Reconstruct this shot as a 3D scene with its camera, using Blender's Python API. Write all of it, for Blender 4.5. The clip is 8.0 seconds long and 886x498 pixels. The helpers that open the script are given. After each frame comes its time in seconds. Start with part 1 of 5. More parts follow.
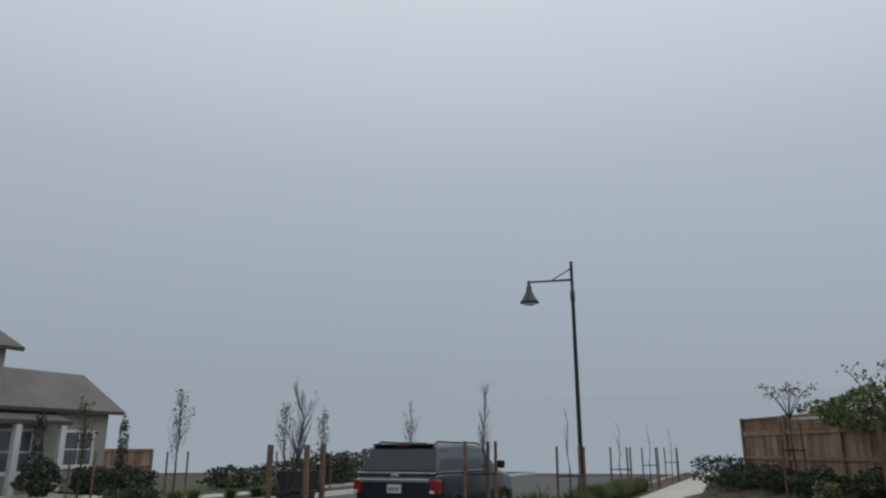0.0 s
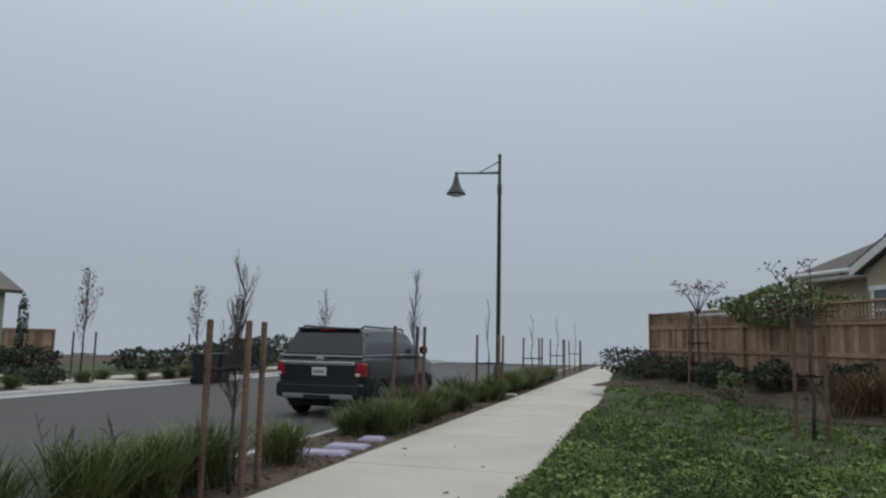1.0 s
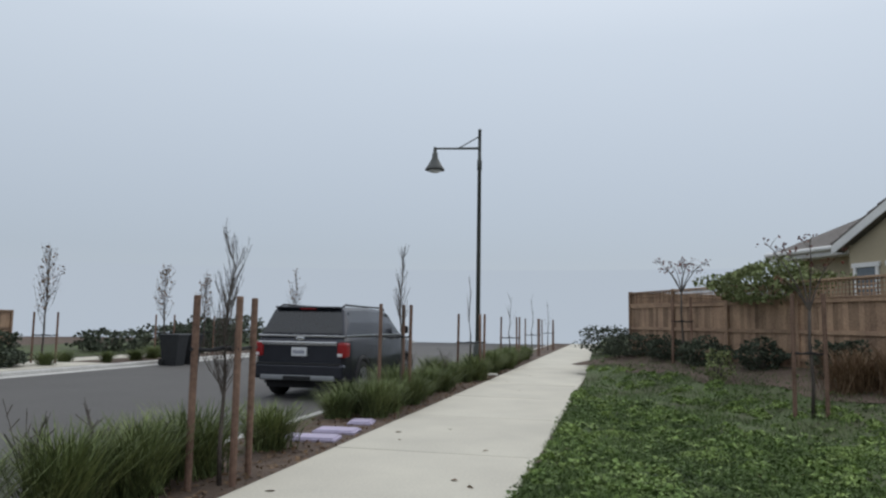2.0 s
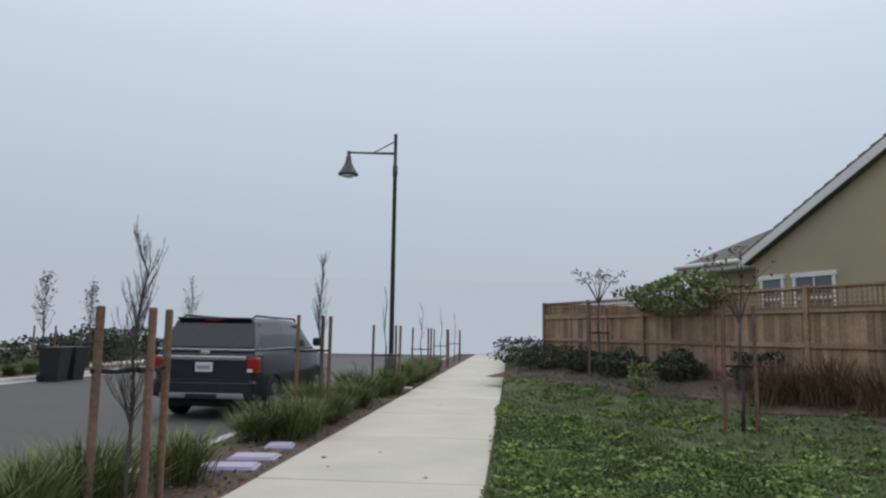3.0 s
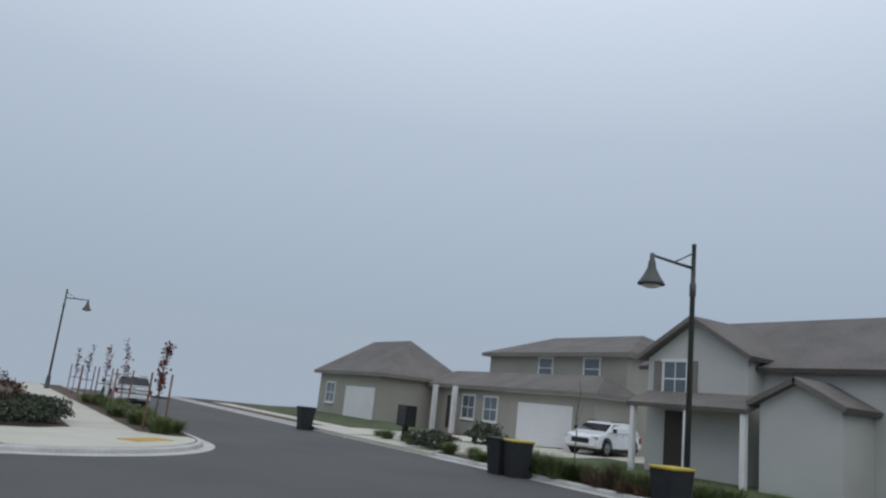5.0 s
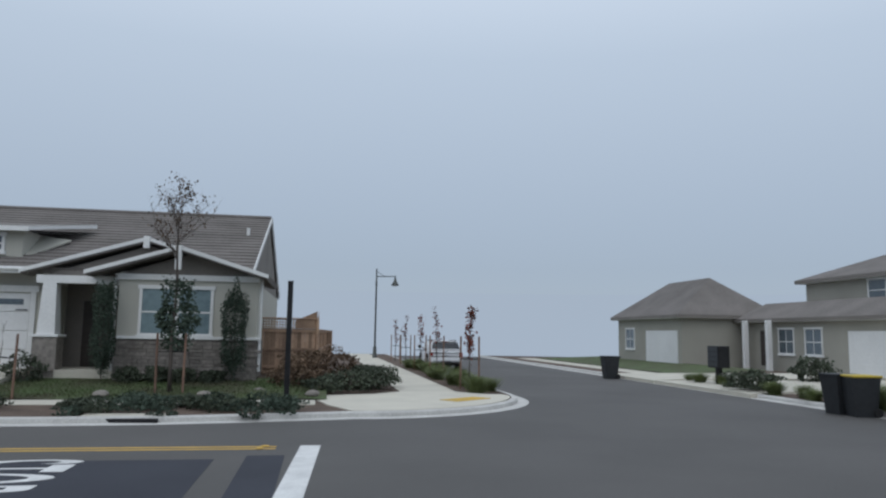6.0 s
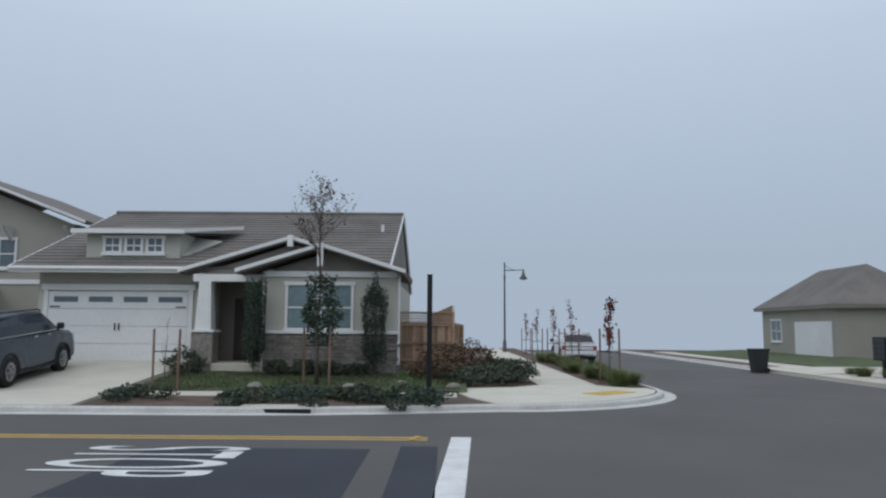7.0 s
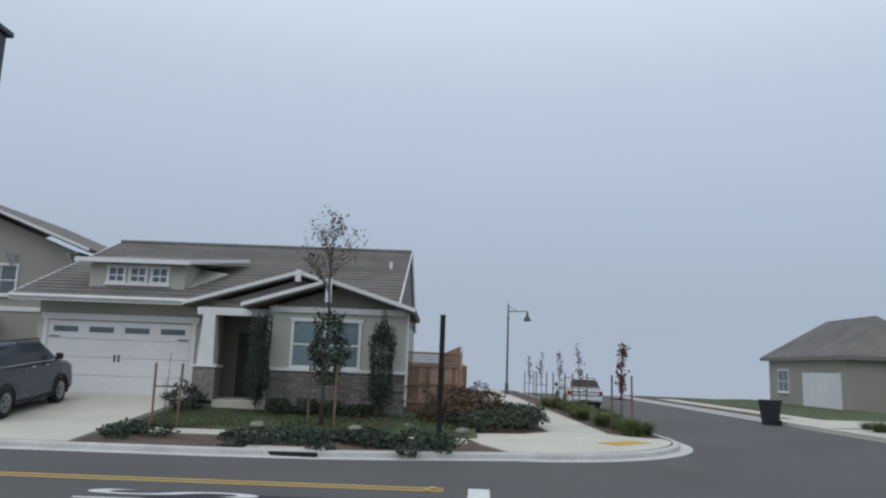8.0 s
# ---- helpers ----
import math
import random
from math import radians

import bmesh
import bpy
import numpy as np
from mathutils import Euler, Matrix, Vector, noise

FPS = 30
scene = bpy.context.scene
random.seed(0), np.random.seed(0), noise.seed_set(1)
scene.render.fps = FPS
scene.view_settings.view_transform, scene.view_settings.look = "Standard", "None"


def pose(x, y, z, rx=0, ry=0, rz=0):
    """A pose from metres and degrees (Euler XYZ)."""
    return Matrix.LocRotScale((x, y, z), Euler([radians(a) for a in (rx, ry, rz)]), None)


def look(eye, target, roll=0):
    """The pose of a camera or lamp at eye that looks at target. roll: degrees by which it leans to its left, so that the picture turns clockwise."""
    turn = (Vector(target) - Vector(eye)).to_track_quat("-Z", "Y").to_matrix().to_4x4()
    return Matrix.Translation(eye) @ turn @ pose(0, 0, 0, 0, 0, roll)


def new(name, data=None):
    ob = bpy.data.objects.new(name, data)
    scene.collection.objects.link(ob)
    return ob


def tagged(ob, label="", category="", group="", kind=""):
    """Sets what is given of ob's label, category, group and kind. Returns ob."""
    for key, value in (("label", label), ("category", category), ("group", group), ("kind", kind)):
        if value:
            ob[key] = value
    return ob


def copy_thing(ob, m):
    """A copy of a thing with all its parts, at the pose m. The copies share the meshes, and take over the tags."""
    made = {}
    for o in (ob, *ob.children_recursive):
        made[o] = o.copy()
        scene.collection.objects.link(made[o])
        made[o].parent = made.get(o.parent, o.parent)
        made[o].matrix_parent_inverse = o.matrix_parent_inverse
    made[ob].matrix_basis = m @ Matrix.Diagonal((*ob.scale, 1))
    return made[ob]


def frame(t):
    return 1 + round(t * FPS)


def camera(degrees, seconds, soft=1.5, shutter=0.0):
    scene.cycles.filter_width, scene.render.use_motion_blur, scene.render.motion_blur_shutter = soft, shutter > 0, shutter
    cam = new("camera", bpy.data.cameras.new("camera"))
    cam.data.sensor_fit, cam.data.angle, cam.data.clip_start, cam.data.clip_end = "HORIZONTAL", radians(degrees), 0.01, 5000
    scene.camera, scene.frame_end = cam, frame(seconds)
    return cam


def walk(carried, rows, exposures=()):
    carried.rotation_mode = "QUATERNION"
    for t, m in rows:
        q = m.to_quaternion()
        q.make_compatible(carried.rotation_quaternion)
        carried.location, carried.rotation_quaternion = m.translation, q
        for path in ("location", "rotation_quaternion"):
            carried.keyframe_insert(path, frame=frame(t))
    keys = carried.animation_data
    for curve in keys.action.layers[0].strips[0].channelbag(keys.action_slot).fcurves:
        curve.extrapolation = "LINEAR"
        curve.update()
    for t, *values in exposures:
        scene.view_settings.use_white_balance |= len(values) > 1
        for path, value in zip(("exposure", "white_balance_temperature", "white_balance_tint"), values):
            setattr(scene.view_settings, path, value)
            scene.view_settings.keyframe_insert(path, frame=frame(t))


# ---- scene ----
# ---- camera ----
cam = camera(62.5, 8.0, soft=2.3)


def view(t, x, y, z, heading, up, roll):
    """Eye, heading in degrees to the left of north (+y), tilt up, lean."""
    h, u = radians(heading), radians(up)
    way = Vector((-math.sin(h) * math.cos(u), math.cos(h) * math.cos(u), math.sin(u)))
    eye = Vector((x, y, z))
    return t, look(eye, eye + way * 5, roll)


PATH = [
    (0.0, 1.88, -1.57, 1.62, 23.2, 15.4, -0.2),
    (0.5, 1.52, -1.56, 1.58, 20.4, 12.0, -3.1),
    (1.0, 1.31, -1.35, 1.51, 16.1, 7.2, 1.1),
    (1.5, 1.08, -1.19, 1.48, 13.7, 3.3, 0.9),
    (1.7, 0.93, -1.07, 1.47, 13.7, 4.2, 0.6),
    (2.8, 0.36, -0.44, 1.50, 8.2, 7.3, 1.9),
    (3.0, 0.18, -0.26, 1.51, 5.4, 6.6, 0.8),
    (3.5, 0.04, -0.10, 1.51, 7.7, 8.0, -2.0),
    (3.7, -0.07, -0.01, 1.51, 20.0, 12.3, 1.7),
    (3.8, -0.13, 0.02, 1.51, 30.6, 14.8, 3.5),
    (3.9, -0.21, 0.01, 1.53, 42.0, 16.2, 5.3),
    (4.0, -0.31, -0.01, 1.54, 53.4, 17.3, 6.5),
    (4.1, -0.40, -0.06, 1.55, 64.9, 18.0, 7.4),
    (4.2, -0.48, -0.12, 1.56, 76.4, 18.2, 7.9),
    (4.3, -0.56, -0.20, 1.58, 87.8, 18.0, 8.1),
    (4.4, -0.63, -0.30, 1.60, 99.1, 17.4, 8.1),
    (4.5, -0.70, -0.42, 1.62, 110.0, 16.6, 7.9),
    (4.6, -0.76, -0.56, 1.64, 120.0, 15.6, 7.6),
    (4.8, -0.86, -0.90, 1.69, 136.5, 13.6, 6.9),
    (5.0, -0.95, -1.22, 1.74, 149.0, 11.9, 6.1),
    (5.3, -1.05, -1.60, 1.82, 160.6, 10.1, 5.1),
    (5.5, -1.07, -1.66, 1.80, 162.3, 9.0, 3.5),
    (6.0, -0.96, -1.69, 1.79, 170.6, 6.7, 0.9),
    (6.5, -0.75, -1.83, 1.77, 174.4, 6.1, -0.9),
    (7.0, -0.58, -1.96, 1.72, 180.2, 6.2, 0.4),
    (7.5, -0.40, -2.31, 1.74, 182.7, 10.1, 0.6),
    (8.0, -0.19, -2.40, 1.80, 180.2, 9.2, 2.1),
]
walk(cam, [view(*row) for row in PATH], [(0.0, -0.5, 6450, 10), (0.5, -0.36, 6480, 10), (1.0, -0.3, 6480, 10), (1.3, 0.0, 6500, 11), (3.6, 0.03, 6520, 11), (4.0, -0.3, 6480, 11), (4.3, -0.4, 6480, 11), (5.3, -0.2, 6080, 10), (8.0, -0.12, 6130, 10)])

# ---- world and light ----
FOG = (0.43, 0.495, 0.572)
SKY = (0.61, 0.69, 0.775)
world = bpy.data.worlds.new("overcast")
scene.world = world
world.use_nodes = True
wn, wl = world.node_tree.nodes, world.node_tree.links
wn.clear()
w_out, w_bg = wn.new("ShaderNodeOutputWorld"), wn.new("ShaderNodeBackground")
w_sky = wn.new("ShaderNodeTexSky")
w_sky.sky_type, w_sky.sun_disc = "NISHITA", False
w_sky.sun_elevation, w_sky.sun_rotation = radians(50), radians(25)
w_dim = wn.new("ShaderNodeVectorMath")
w_dim.operation = "SCALE"
w_dim.inputs["Scale"].default_value = 0.1
w_tc, w_sep, w_ramp = wn.new("ShaderNodeTexCoord"), wn.new("ShaderNodeSeparateXYZ"), wn.new("ShaderNodeValToRGB")
w_ramp.color_ramp.elements[0].position, w_ramp.color_ramp.elements[0].color = 0.09, (*FOG, 1)
w_ramp.color_ramp.elements[1].position, w_ramp.color_ramp.elements[1].color = 0.36, (*SKY, 1)
w_top = w_ramp.color_ramp.elements.new(0.62)
w_top.color = (0.98, 1.05, 1.13, 1)
w_mix = wn.new("ShaderNodeMix")
w_mix.data_type = "RGBA"
w_mix.inputs[0].default_value = 0.9
wl.new(w_sky.outputs[0], w_dim.inputs[0])
wl.new(w_tc.outputs["Generated"], w_sep.inputs[0])
wl.new(w_sep.outputs["Z"], w_ramp.inputs[0])
wl.new(w_dim.outputs[0], w_mix.inputs[6])
wl.new(w_ramp.outputs[0], w_mix.inputs[7])
wl.new(w_mix.outputs[2], w_bg.inputs["Color"])
wl.new(w_bg.outputs[0], w_out.inputs["Surface"])
w_bg.inputs["Strength"].default_value = 1.0

sun = new("sun", bpy.data.lights.new("sun", "SUN"))
sun.data.energy, sun.data.angle, sun.data.color = 0.7, radians(60), (1.0, 0.96, 0.90)
sun.matrix_world = pose(0, 0, 30, -40, 0, -25)

# ---- materials ----
def material(name, base, second=None, rough=0.8, metal=0.0, grain=8.0, blotch=0.6, bump=0.15, spec=0.3, vary=0.0, emit=0.0):
    """Two-scale noise between two base colours, with fine relief; vary: lightness by object or island."""
    m = bpy.data.materials.new(name)
    m.use_nodes = True
    n, l = m.node_tree.nodes, m.node_tree.links
    b = n["Principled BSDF"]
    b.inputs["Roughness"].default_value, b.inputs["Metallic"].default_value = rough, metal
    b.inputs["Specular IOR Level"].default_value = spec
    second = second or tuple(c * 0.7 for c in base)
    tc = n.new("ShaderNodeTexCoord")
    big, fine = n.new("ShaderNodeTexNoise"), n.new("ShaderNodeTexNoise")
    big.inputs["Scale"].default_value, big.inputs["Detail"].default_value = blotch, 5
    fine.inputs["Scale"].default_value, fine.inputs["Detail"].default_value = grain, 4
    geo = n.new("ShaderNodeNewGeometry")
    for q in (big, fine):
        l.new(geo.outputs["Position"], q.inputs["Vector"])
    add = n.new("ShaderNodeMath")
    add.operation = "MULTIPLY_ADD"
    add.inputs[1].default_value = 0.5
    half = n.new("ShaderNodeMath")
    half.operation = "MULTIPLY"
    half.inputs[1].default_value = 0.5
    l.new(fine.outputs["Fac"], half.inputs[0])
    l.new(big.outputs["Fac"], add.inputs[0])
    l.new(half.outputs[0], add.inputs[2])
    ramp = n.new("ShaderNodeValToRGB")
    ramp.color_ramp.elements[0].position, ramp.color_ramp.elements[0].color = 0.36, (*second, 1)
    ramp.color_ramp.elements[1].position, ramp.color_ramp.elements[1].color = 0.62, (*base, 1)
    l.new(add.outputs[0], ramp.inputs[0])
    colour = ramp.outputs[0]
    if vary:
        info, hsv, rng = n.new("ShaderNodeObjectInfo"), n.new("ShaderNodeHueSaturation"), n.new("ShaderNodeMapRange")
        rng.inputs["To Min"].default_value, rng.inputs["To Max"].default_value = 1 - vary, 1 + vary
        both = n.new("ShaderNodeMath")
        both.operation = "ADD"
        wrap = n.new("ShaderNodeMath")
        wrap.operation = "FRACT"
        l.new(info.outputs["Random"], both.inputs[0])
        l.new(geo.outputs["Random Per Island"], both.inputs[1])
        l.new(both.outputs[0], wrap.inputs[0])
        l.new(wrap.outputs[0], rng.inputs["Value"])
        l.new(rng.outputs[0], hsv.inputs["Value"])
        l.new(colour, hsv.inputs["Color"])
        colour = hsv.outputs[0]
    l.new(colour, b.inputs["Base Color"])
    if bump:
        bp = n.new("ShaderNodeBump")
        bp.inputs["Strength"].default_value, bp.inputs["Distance"].default_value = bump, 0.02
        l.new(fine.outputs["Fac"], bp.inputs["Height"])
        l.new(bp.outputs[0], b.inputs["Normal"])
    if emit:
        b.inputs["Emission Color"].default_value, b.inputs["Emission Strength"].default_value = (*base, 1), emit
    return m


ASPHALT = material("asphalt", (0.105, 0.10, 0.095), (0.075, 0.072, 0.068), 0.75, grain=60, blotch=0.25, bump=0.3)
PATCH = material("fresh_asphalt", (0.04, 0.043, 0.055), (0.028, 0.03, 0.04), 0.8, grain=50, bump=0.2)
CONCRETE = material("concrete", (0.57, 0.54, 0.455), (0.47, 0.445, 0.38), 0.85, grain=35, blotch=0.9, bump=0.12, vary=0.05)
KERB = material("kerb_concrete", (0.58, 0.57, 0.54), (0.42, 0.41, 0.39), 0.85, grain=20, blotch=1.5, bump=0.2)
MULCH = material("mulch", (0.15, 0.11, 0.085), (0.07, 0.052, 0.042), 0.95, grain=45, blotch=1.2, bump=1.0)
SOIL = material("soil", (0.16, 0.14, 0.11), (0.09, 0.08, 0.06), 0.95, grain=20, bump=0.6)
LAWN = material("lawn", (0.095, 0.14, 0.055), (0.07, 0.058, 0.04), 0.9, grain=30, blotch=0.8, bump=1.0)
LEAF_LOW = material("ground_cover_leaf", (0.12, 0.18, 0.055), (0.045, 0.07, 0.026), 0.6, grain=15, blotch=1.0, bump=0, vary=0.35, spec=0.12)
WEED = material("weed_leaf", (0.24, 0.32, 0.10), (0.10, 0.16, 0.05), 0.6, grain=9, blotch=0.7, bump=0, vary=0.4, spec=0.12)
BLADE = material("strap_leaf", (0.19, 0.225, 0.09), (0.065, 0.09, 0.038), 0.55, grain=20, blotch=2, bump=0, vary=0.4, spec=0.12)
DRYLEAF = material("dry_leaf", (0.22, 0.15, 0.09), (0.12, 0.07, 0.05), 0.8, grain=15, bump=0, vary=0.4, spec=0.12)
REDLEAF = material("russet_leaf", (0.20, 0.06, 0.045), (0.09, 0.04, 0.03), 0.7, grain=15, bump=0, vary=0.4, spec=0.12)
SHRUB = material("shrub_leaf", (0.085, 0.10, 0.068), (0.045, 0.055, 0.04), 0.7, grain=12, bump=0, vary=0.4, spec=0.12)
VINE = material("vine_leaf", (0.22, 0.25, 0.11), (0.11, 0.135, 0.06), 0.7, grain=12, bump=0, vary=0.4, spec=0.12)
CYPRESS = material("cypress_leaf", (0.075, 0.10, 0.075), (0.045, 0.06, 0.045), 0.8, grain=12, bump=0, vary=0.35, spec=0.12)
BARK = material("bark", (0.12, 0.10, 0.085), (0.06, 0.05, 0.045), 0.9, grain=40, blotch=4, bump=0.5)
STAKE = material("stake_wood", (0.24, 0.15, 0.11), (0.13, 0.08, 0.06), 0.85, grain=25, blotch=3, bump=0.3, vary=0.15)
TIE = material("rubber_tie", (0.02, 0.02, 0.022), rough=0.7, bump=0)
POLE = material("lamp_paint", (0.10, 0.105, 0.10), (0.07, 0.075, 0.07), 0.5, metal=0.3, grain=30, bump=0.05)
BOARD = material("redwood_board", (0.39, 0.265, 0.175), (0.23, 0.15, 0.105), 0.85, grain=22, blotch=2.2, bump=0.4, vary=0.38)
STUCCO = material("tan_stucco", (0.43, 0.37, 0.26), (0.36, 0.31, 0.22), 0.9, grain=40, blotch=0.5, bump=0.25)
STUCCO_G = material("grey_stucco", (0.50, 0.49, 0.43), (0.43, 0.42, 0.37), 0.9, grain=40, blotch=0.5, bump=0.25)
STUCCO_W = material("pale_stucco", (0.52, 0.52, 0.495), (0.45, 0.45, 0.43), 0.9, grain=40, blotch=0.5, bump=0.25)
STUCCO_B = material("beige_stucco", (0.36, 0.345, 0.30), (0.30, 0.29, 0.25), 0.9, grain=40, blotch=0.5, bump=0.25)
SIDING = material("dark_siding", (0.22, 0.20, 0.18), (0.17, 0.155, 0.14), 0.8, grain=30, bump=0.2)
TRIM = material("white_trim", (0.78, 0.78, 0.76), (0.66, 0.66, 0.65), 0.6, grain=20, bump=0.04)
ROOF = material("roof_tile", (0.19, 0.172, 0.16), (0.12, 0.11, 0.10), 0.9, grain=14, blotch=0.7, bump=0.6, vary=0.15)
STONE = material("ledge_stone", (0.26, 0.235, 0.21), (0.15, 0.135, 0.12), 0.9, grain=10, blotch=2, bump=0.8, vary=0.2)
DOOR_W = material("white_door_paint", (0.74, 0.74, 0.73), (0.66, 0.66, 0.65), 0.55, grain=12, bump=0.03)
DOOR_D = material("dark_door", (0.055, 0.045, 0.04), rough=0.5, bump=0.05)
IRON = material("black_iron", (0.03, 0.03, 0.032), rough=0.5, metal=0.5, bump=0.05)
GLASS = material("window_glass", (0.10, 0.13, 0.15), (0.07, 0.09, 0.11), 0.08, bump=0, spec=0.8)
BLIND = material("window_blind", (0.20, 0.27, 0.29), (0.13, 0.18, 0.20), 0.3, grain=6, bump=0)
LINE_W = material("white_road_paint", (0.72, 0.72, 0.70), (0.5, 0.5, 0.49), 0.7, grain=40, blotch=3, bump=0.1)
LINE_Y = material("yellow_road_paint", (0.62, 0.40, 0.08), (0.42, 0.27, 0.07), 0.7, grain=40, blotch=3, bump=0.1)
TACTILE = material("yellow_tactile", (0.68, 0.48, 0.12), (0.5, 0.36, 0.1), 0.7, grain=40, bump=0.2)
LID = material("purple_lid", (0.46, 0.41, 0.54), (0.38, 0.34, 0.45), 0.6, grain=20, bump=0.1)
SUV_PAINT = material("dark_car_paint", (0.045, 0.048, 0.06), (0.035, 0.037, 0.046), 0.22, metal=0.5, grain=4, bump=0, spec=0.6)
BLUE_PAINT = material("slate_car_paint", (0.07, 0.085, 0.11), (0.05, 0.06, 0.08), 0.25, metal=0.4, grain=4, bump=0, spec=0.6)
WHITE_PAINT = material("white_car_paint", (0.75, 0.76, 0.77), (0.68, 0.69, 0.7), 0.25, grain=4, bump=0, spec=0.6)
CAR_GLASS = material("car_glass", (0.02, 0.023, 0.027), rough=0.06, bump=0, spec=0.6)
CHROME = material("chrome", (0.7, 0.71, 0.72), (0.6, 0.61, 0.62), 0.18, metal=1.0, bump=0)
PLASTIC = material("black_plastic", (0.022, 0.022, 0.024), rough=0.6, grain=40, bump=0.1)
GREYPL = material("grey_plastic", (0.25, 0.26, 0.27), (0.2, 0.21, 0.22), 0.5, bump=0)
TYRE = material("tyre_rubber", (0.022, 0.022, 0.022), rough=0.85, grain=30, bump=0.2)
RIM = material("alloy_rim", (0.35, 0.36, 0.37), (0.25, 0.26, 0.27), 0.35, metal=0.9, bump=0)
TAIL = material("tail_lamp", (0.26, 0.016, 0.018), (0.20, 0.012, 0.014), 0.25, bump=0, spec=0.4, emit=0.08)
PLATE = material("number_plate", (0.7, 0.71, 0.72), (0.62, 0.63, 0.64), 0.5, bump=0)
INK = material("plate_ink", (0.12, 0.13, 0.2), rough=0.6, bump=0)
BIN = material("dark_bin", (0.03, 0.032, 0.035), rough=0.55, bump=0.05)
BIN_LID = material("yellow_lid", (0.55, 0.42, 0.05), (0.45, 0.33, 0.05), 0.5, bump=0.02)
WHITE_N = material("white_nylon", (0.75, 0.75, 0.75), (0.62, 0.62, 0.62), 0.6, grain=6, bump=0.1)
SIGN_BACK = material("sign_metal", (0.09, 0.095, 0.10), (0.06, 0.065, 0.07), 0.5, metal=0.6, grain=30, bump=0.05)
TAN_SHRUB = material("dry_shrub_leaf", (0.15, 0.105, 0.07), (0.08, 0.055, 0.038), 0.8, grain=12, bump=0, vary=0.4, spec=0.12)

# fog colour given off evenly by emission, for the backdrop ring
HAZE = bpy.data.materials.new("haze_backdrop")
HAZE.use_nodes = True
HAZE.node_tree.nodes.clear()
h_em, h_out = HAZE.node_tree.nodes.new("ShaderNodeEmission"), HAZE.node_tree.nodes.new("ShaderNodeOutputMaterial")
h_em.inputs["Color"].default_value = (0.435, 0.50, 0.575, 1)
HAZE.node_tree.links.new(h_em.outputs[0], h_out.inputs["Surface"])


# ---- builders ----
def done(name, bm, mat, parent=None, m=None, smooth=False):
    me = bpy.data.meshes.new(name)
    bm.normal_update()
    bm.to_mesh(me)
    bm.free()
    me.materials.append(mat)
    if smooth:
        me.shade_smooth()
    ob = new(name, me)
    if m is not None:
        ob.matrix_basis = m
    if parent is not None:
        ob.parent = parent
    return ob


def part(name, bm, mat, parent, label="", smooth=False):
    ob = done(name, bm, mat, parent, smooth=smooth)
    if label:
        ob["label"] = label
    return ob


def thing(name, m, label, category, group="", kind=""):
    ob = new(name)
    ob.empty_display_size = 0.2
    ob.matrix_basis = m
    return tagged(ob, label, category, group, kind)


def box(x0, y0, z0, x1, y1, z1, bevel=0.0, bm=None):
    bm = bm or bmesh.new()
    made = bmesh.ops.create_cube(bm, size=1)["verts"]
    bmesh.ops.scale(bm, vec=(x1 - x0, y1 - y0, z1 - z0), verts=made)
    bmesh.ops.translate(bm, vec=((x0 + x1) / 2, (y0 + y1) / 2, (z0 + z1) / 2), verts=made)
    if bevel:
        edges = list({e for v in made for e in v.link_edges})
        bmesh.ops.bevel(bm, geom=edges, offset=bevel, segments=2, affect="EDGES", profile=0.5)
    return bm


def tube(points, radii, sides=6, bm=None):
    """A tapered tube along points."""
    bm = bm or bmesh.new()
    rings = []
    for i, p in enumerate(points):
        a = Vector(points[max(i - 1, 0)])
        b = Vector(points[min(i + 1, len(points) - 1)])
        d = (b - a).normalized()
        u = d.orthogonal().normalized()
        w = d.cross(u)
        r = radii[i]
        rings.append([bm.verts.new(Vector(p) + r * (math.cos(2 * math.pi * k / sides) * u + math.sin(2 * math.pi * k / sides) * w)) for k in range(sides)])
    for r0, r1 in zip(rings, rings[1:]):
        # keep the nearest start vertex so that the tube does not twist
        s = min(range(sides), key=lambda q: (r1[q].co - r0[0].co).length)
        for k in range(sides):
            bm.faces.new((r0[k], r0[(k + 1) % sides], r1[(k + 1 + s) % sides], r1[(k + s) % sides]))
    bm.faces.new(rings[0][::-1])
    bm.faces.new(rings[-1])
    return bm


def lathe(profile, sides=20, bm=None):
    """Profile of (radius, z) turned round z."""
    bm = bm or bmesh.new()
    rings = [[bm.verts.new((r * math.cos(2 * math.pi * k / sides), r * math.sin(2 * math.pi * k / sides), z)) for k in range(sides)] for r, z in profile]
    for a, b in zip(rings, rings[1:]):
        for k in range(sides):
            bm.faces.new((a[k], a[(k + 1) % sides], b[(k + 1) % sides], b[k]))
    bm.faces.new(rings[0][::-1])
    bm.faces.new(rings[-1])
    return bm


def prism(outline, z0, z1, bm=None):
    bm = bm or bmesh.new()
    low = [bm.verts.new((x, y, z0)) for x, y in outline]
    high = [bm.verts.new((x, y, z1)) for x, y in outline]
    bm.faces.new(low[::-1])
    bm.faces.new(high)
    n = len(outline)
    for i in range(n):
        bm.faces.new((low[i], low[(i + 1) % n], high[(i + 1) % n], high[i]))
    bmesh.ops.triangulate(bm, faces=[f for f in bm.faces if len(f.verts) > 4])
    bmesh.ops.recalc_face_normals(bm, faces=bm.faces)
    return bm


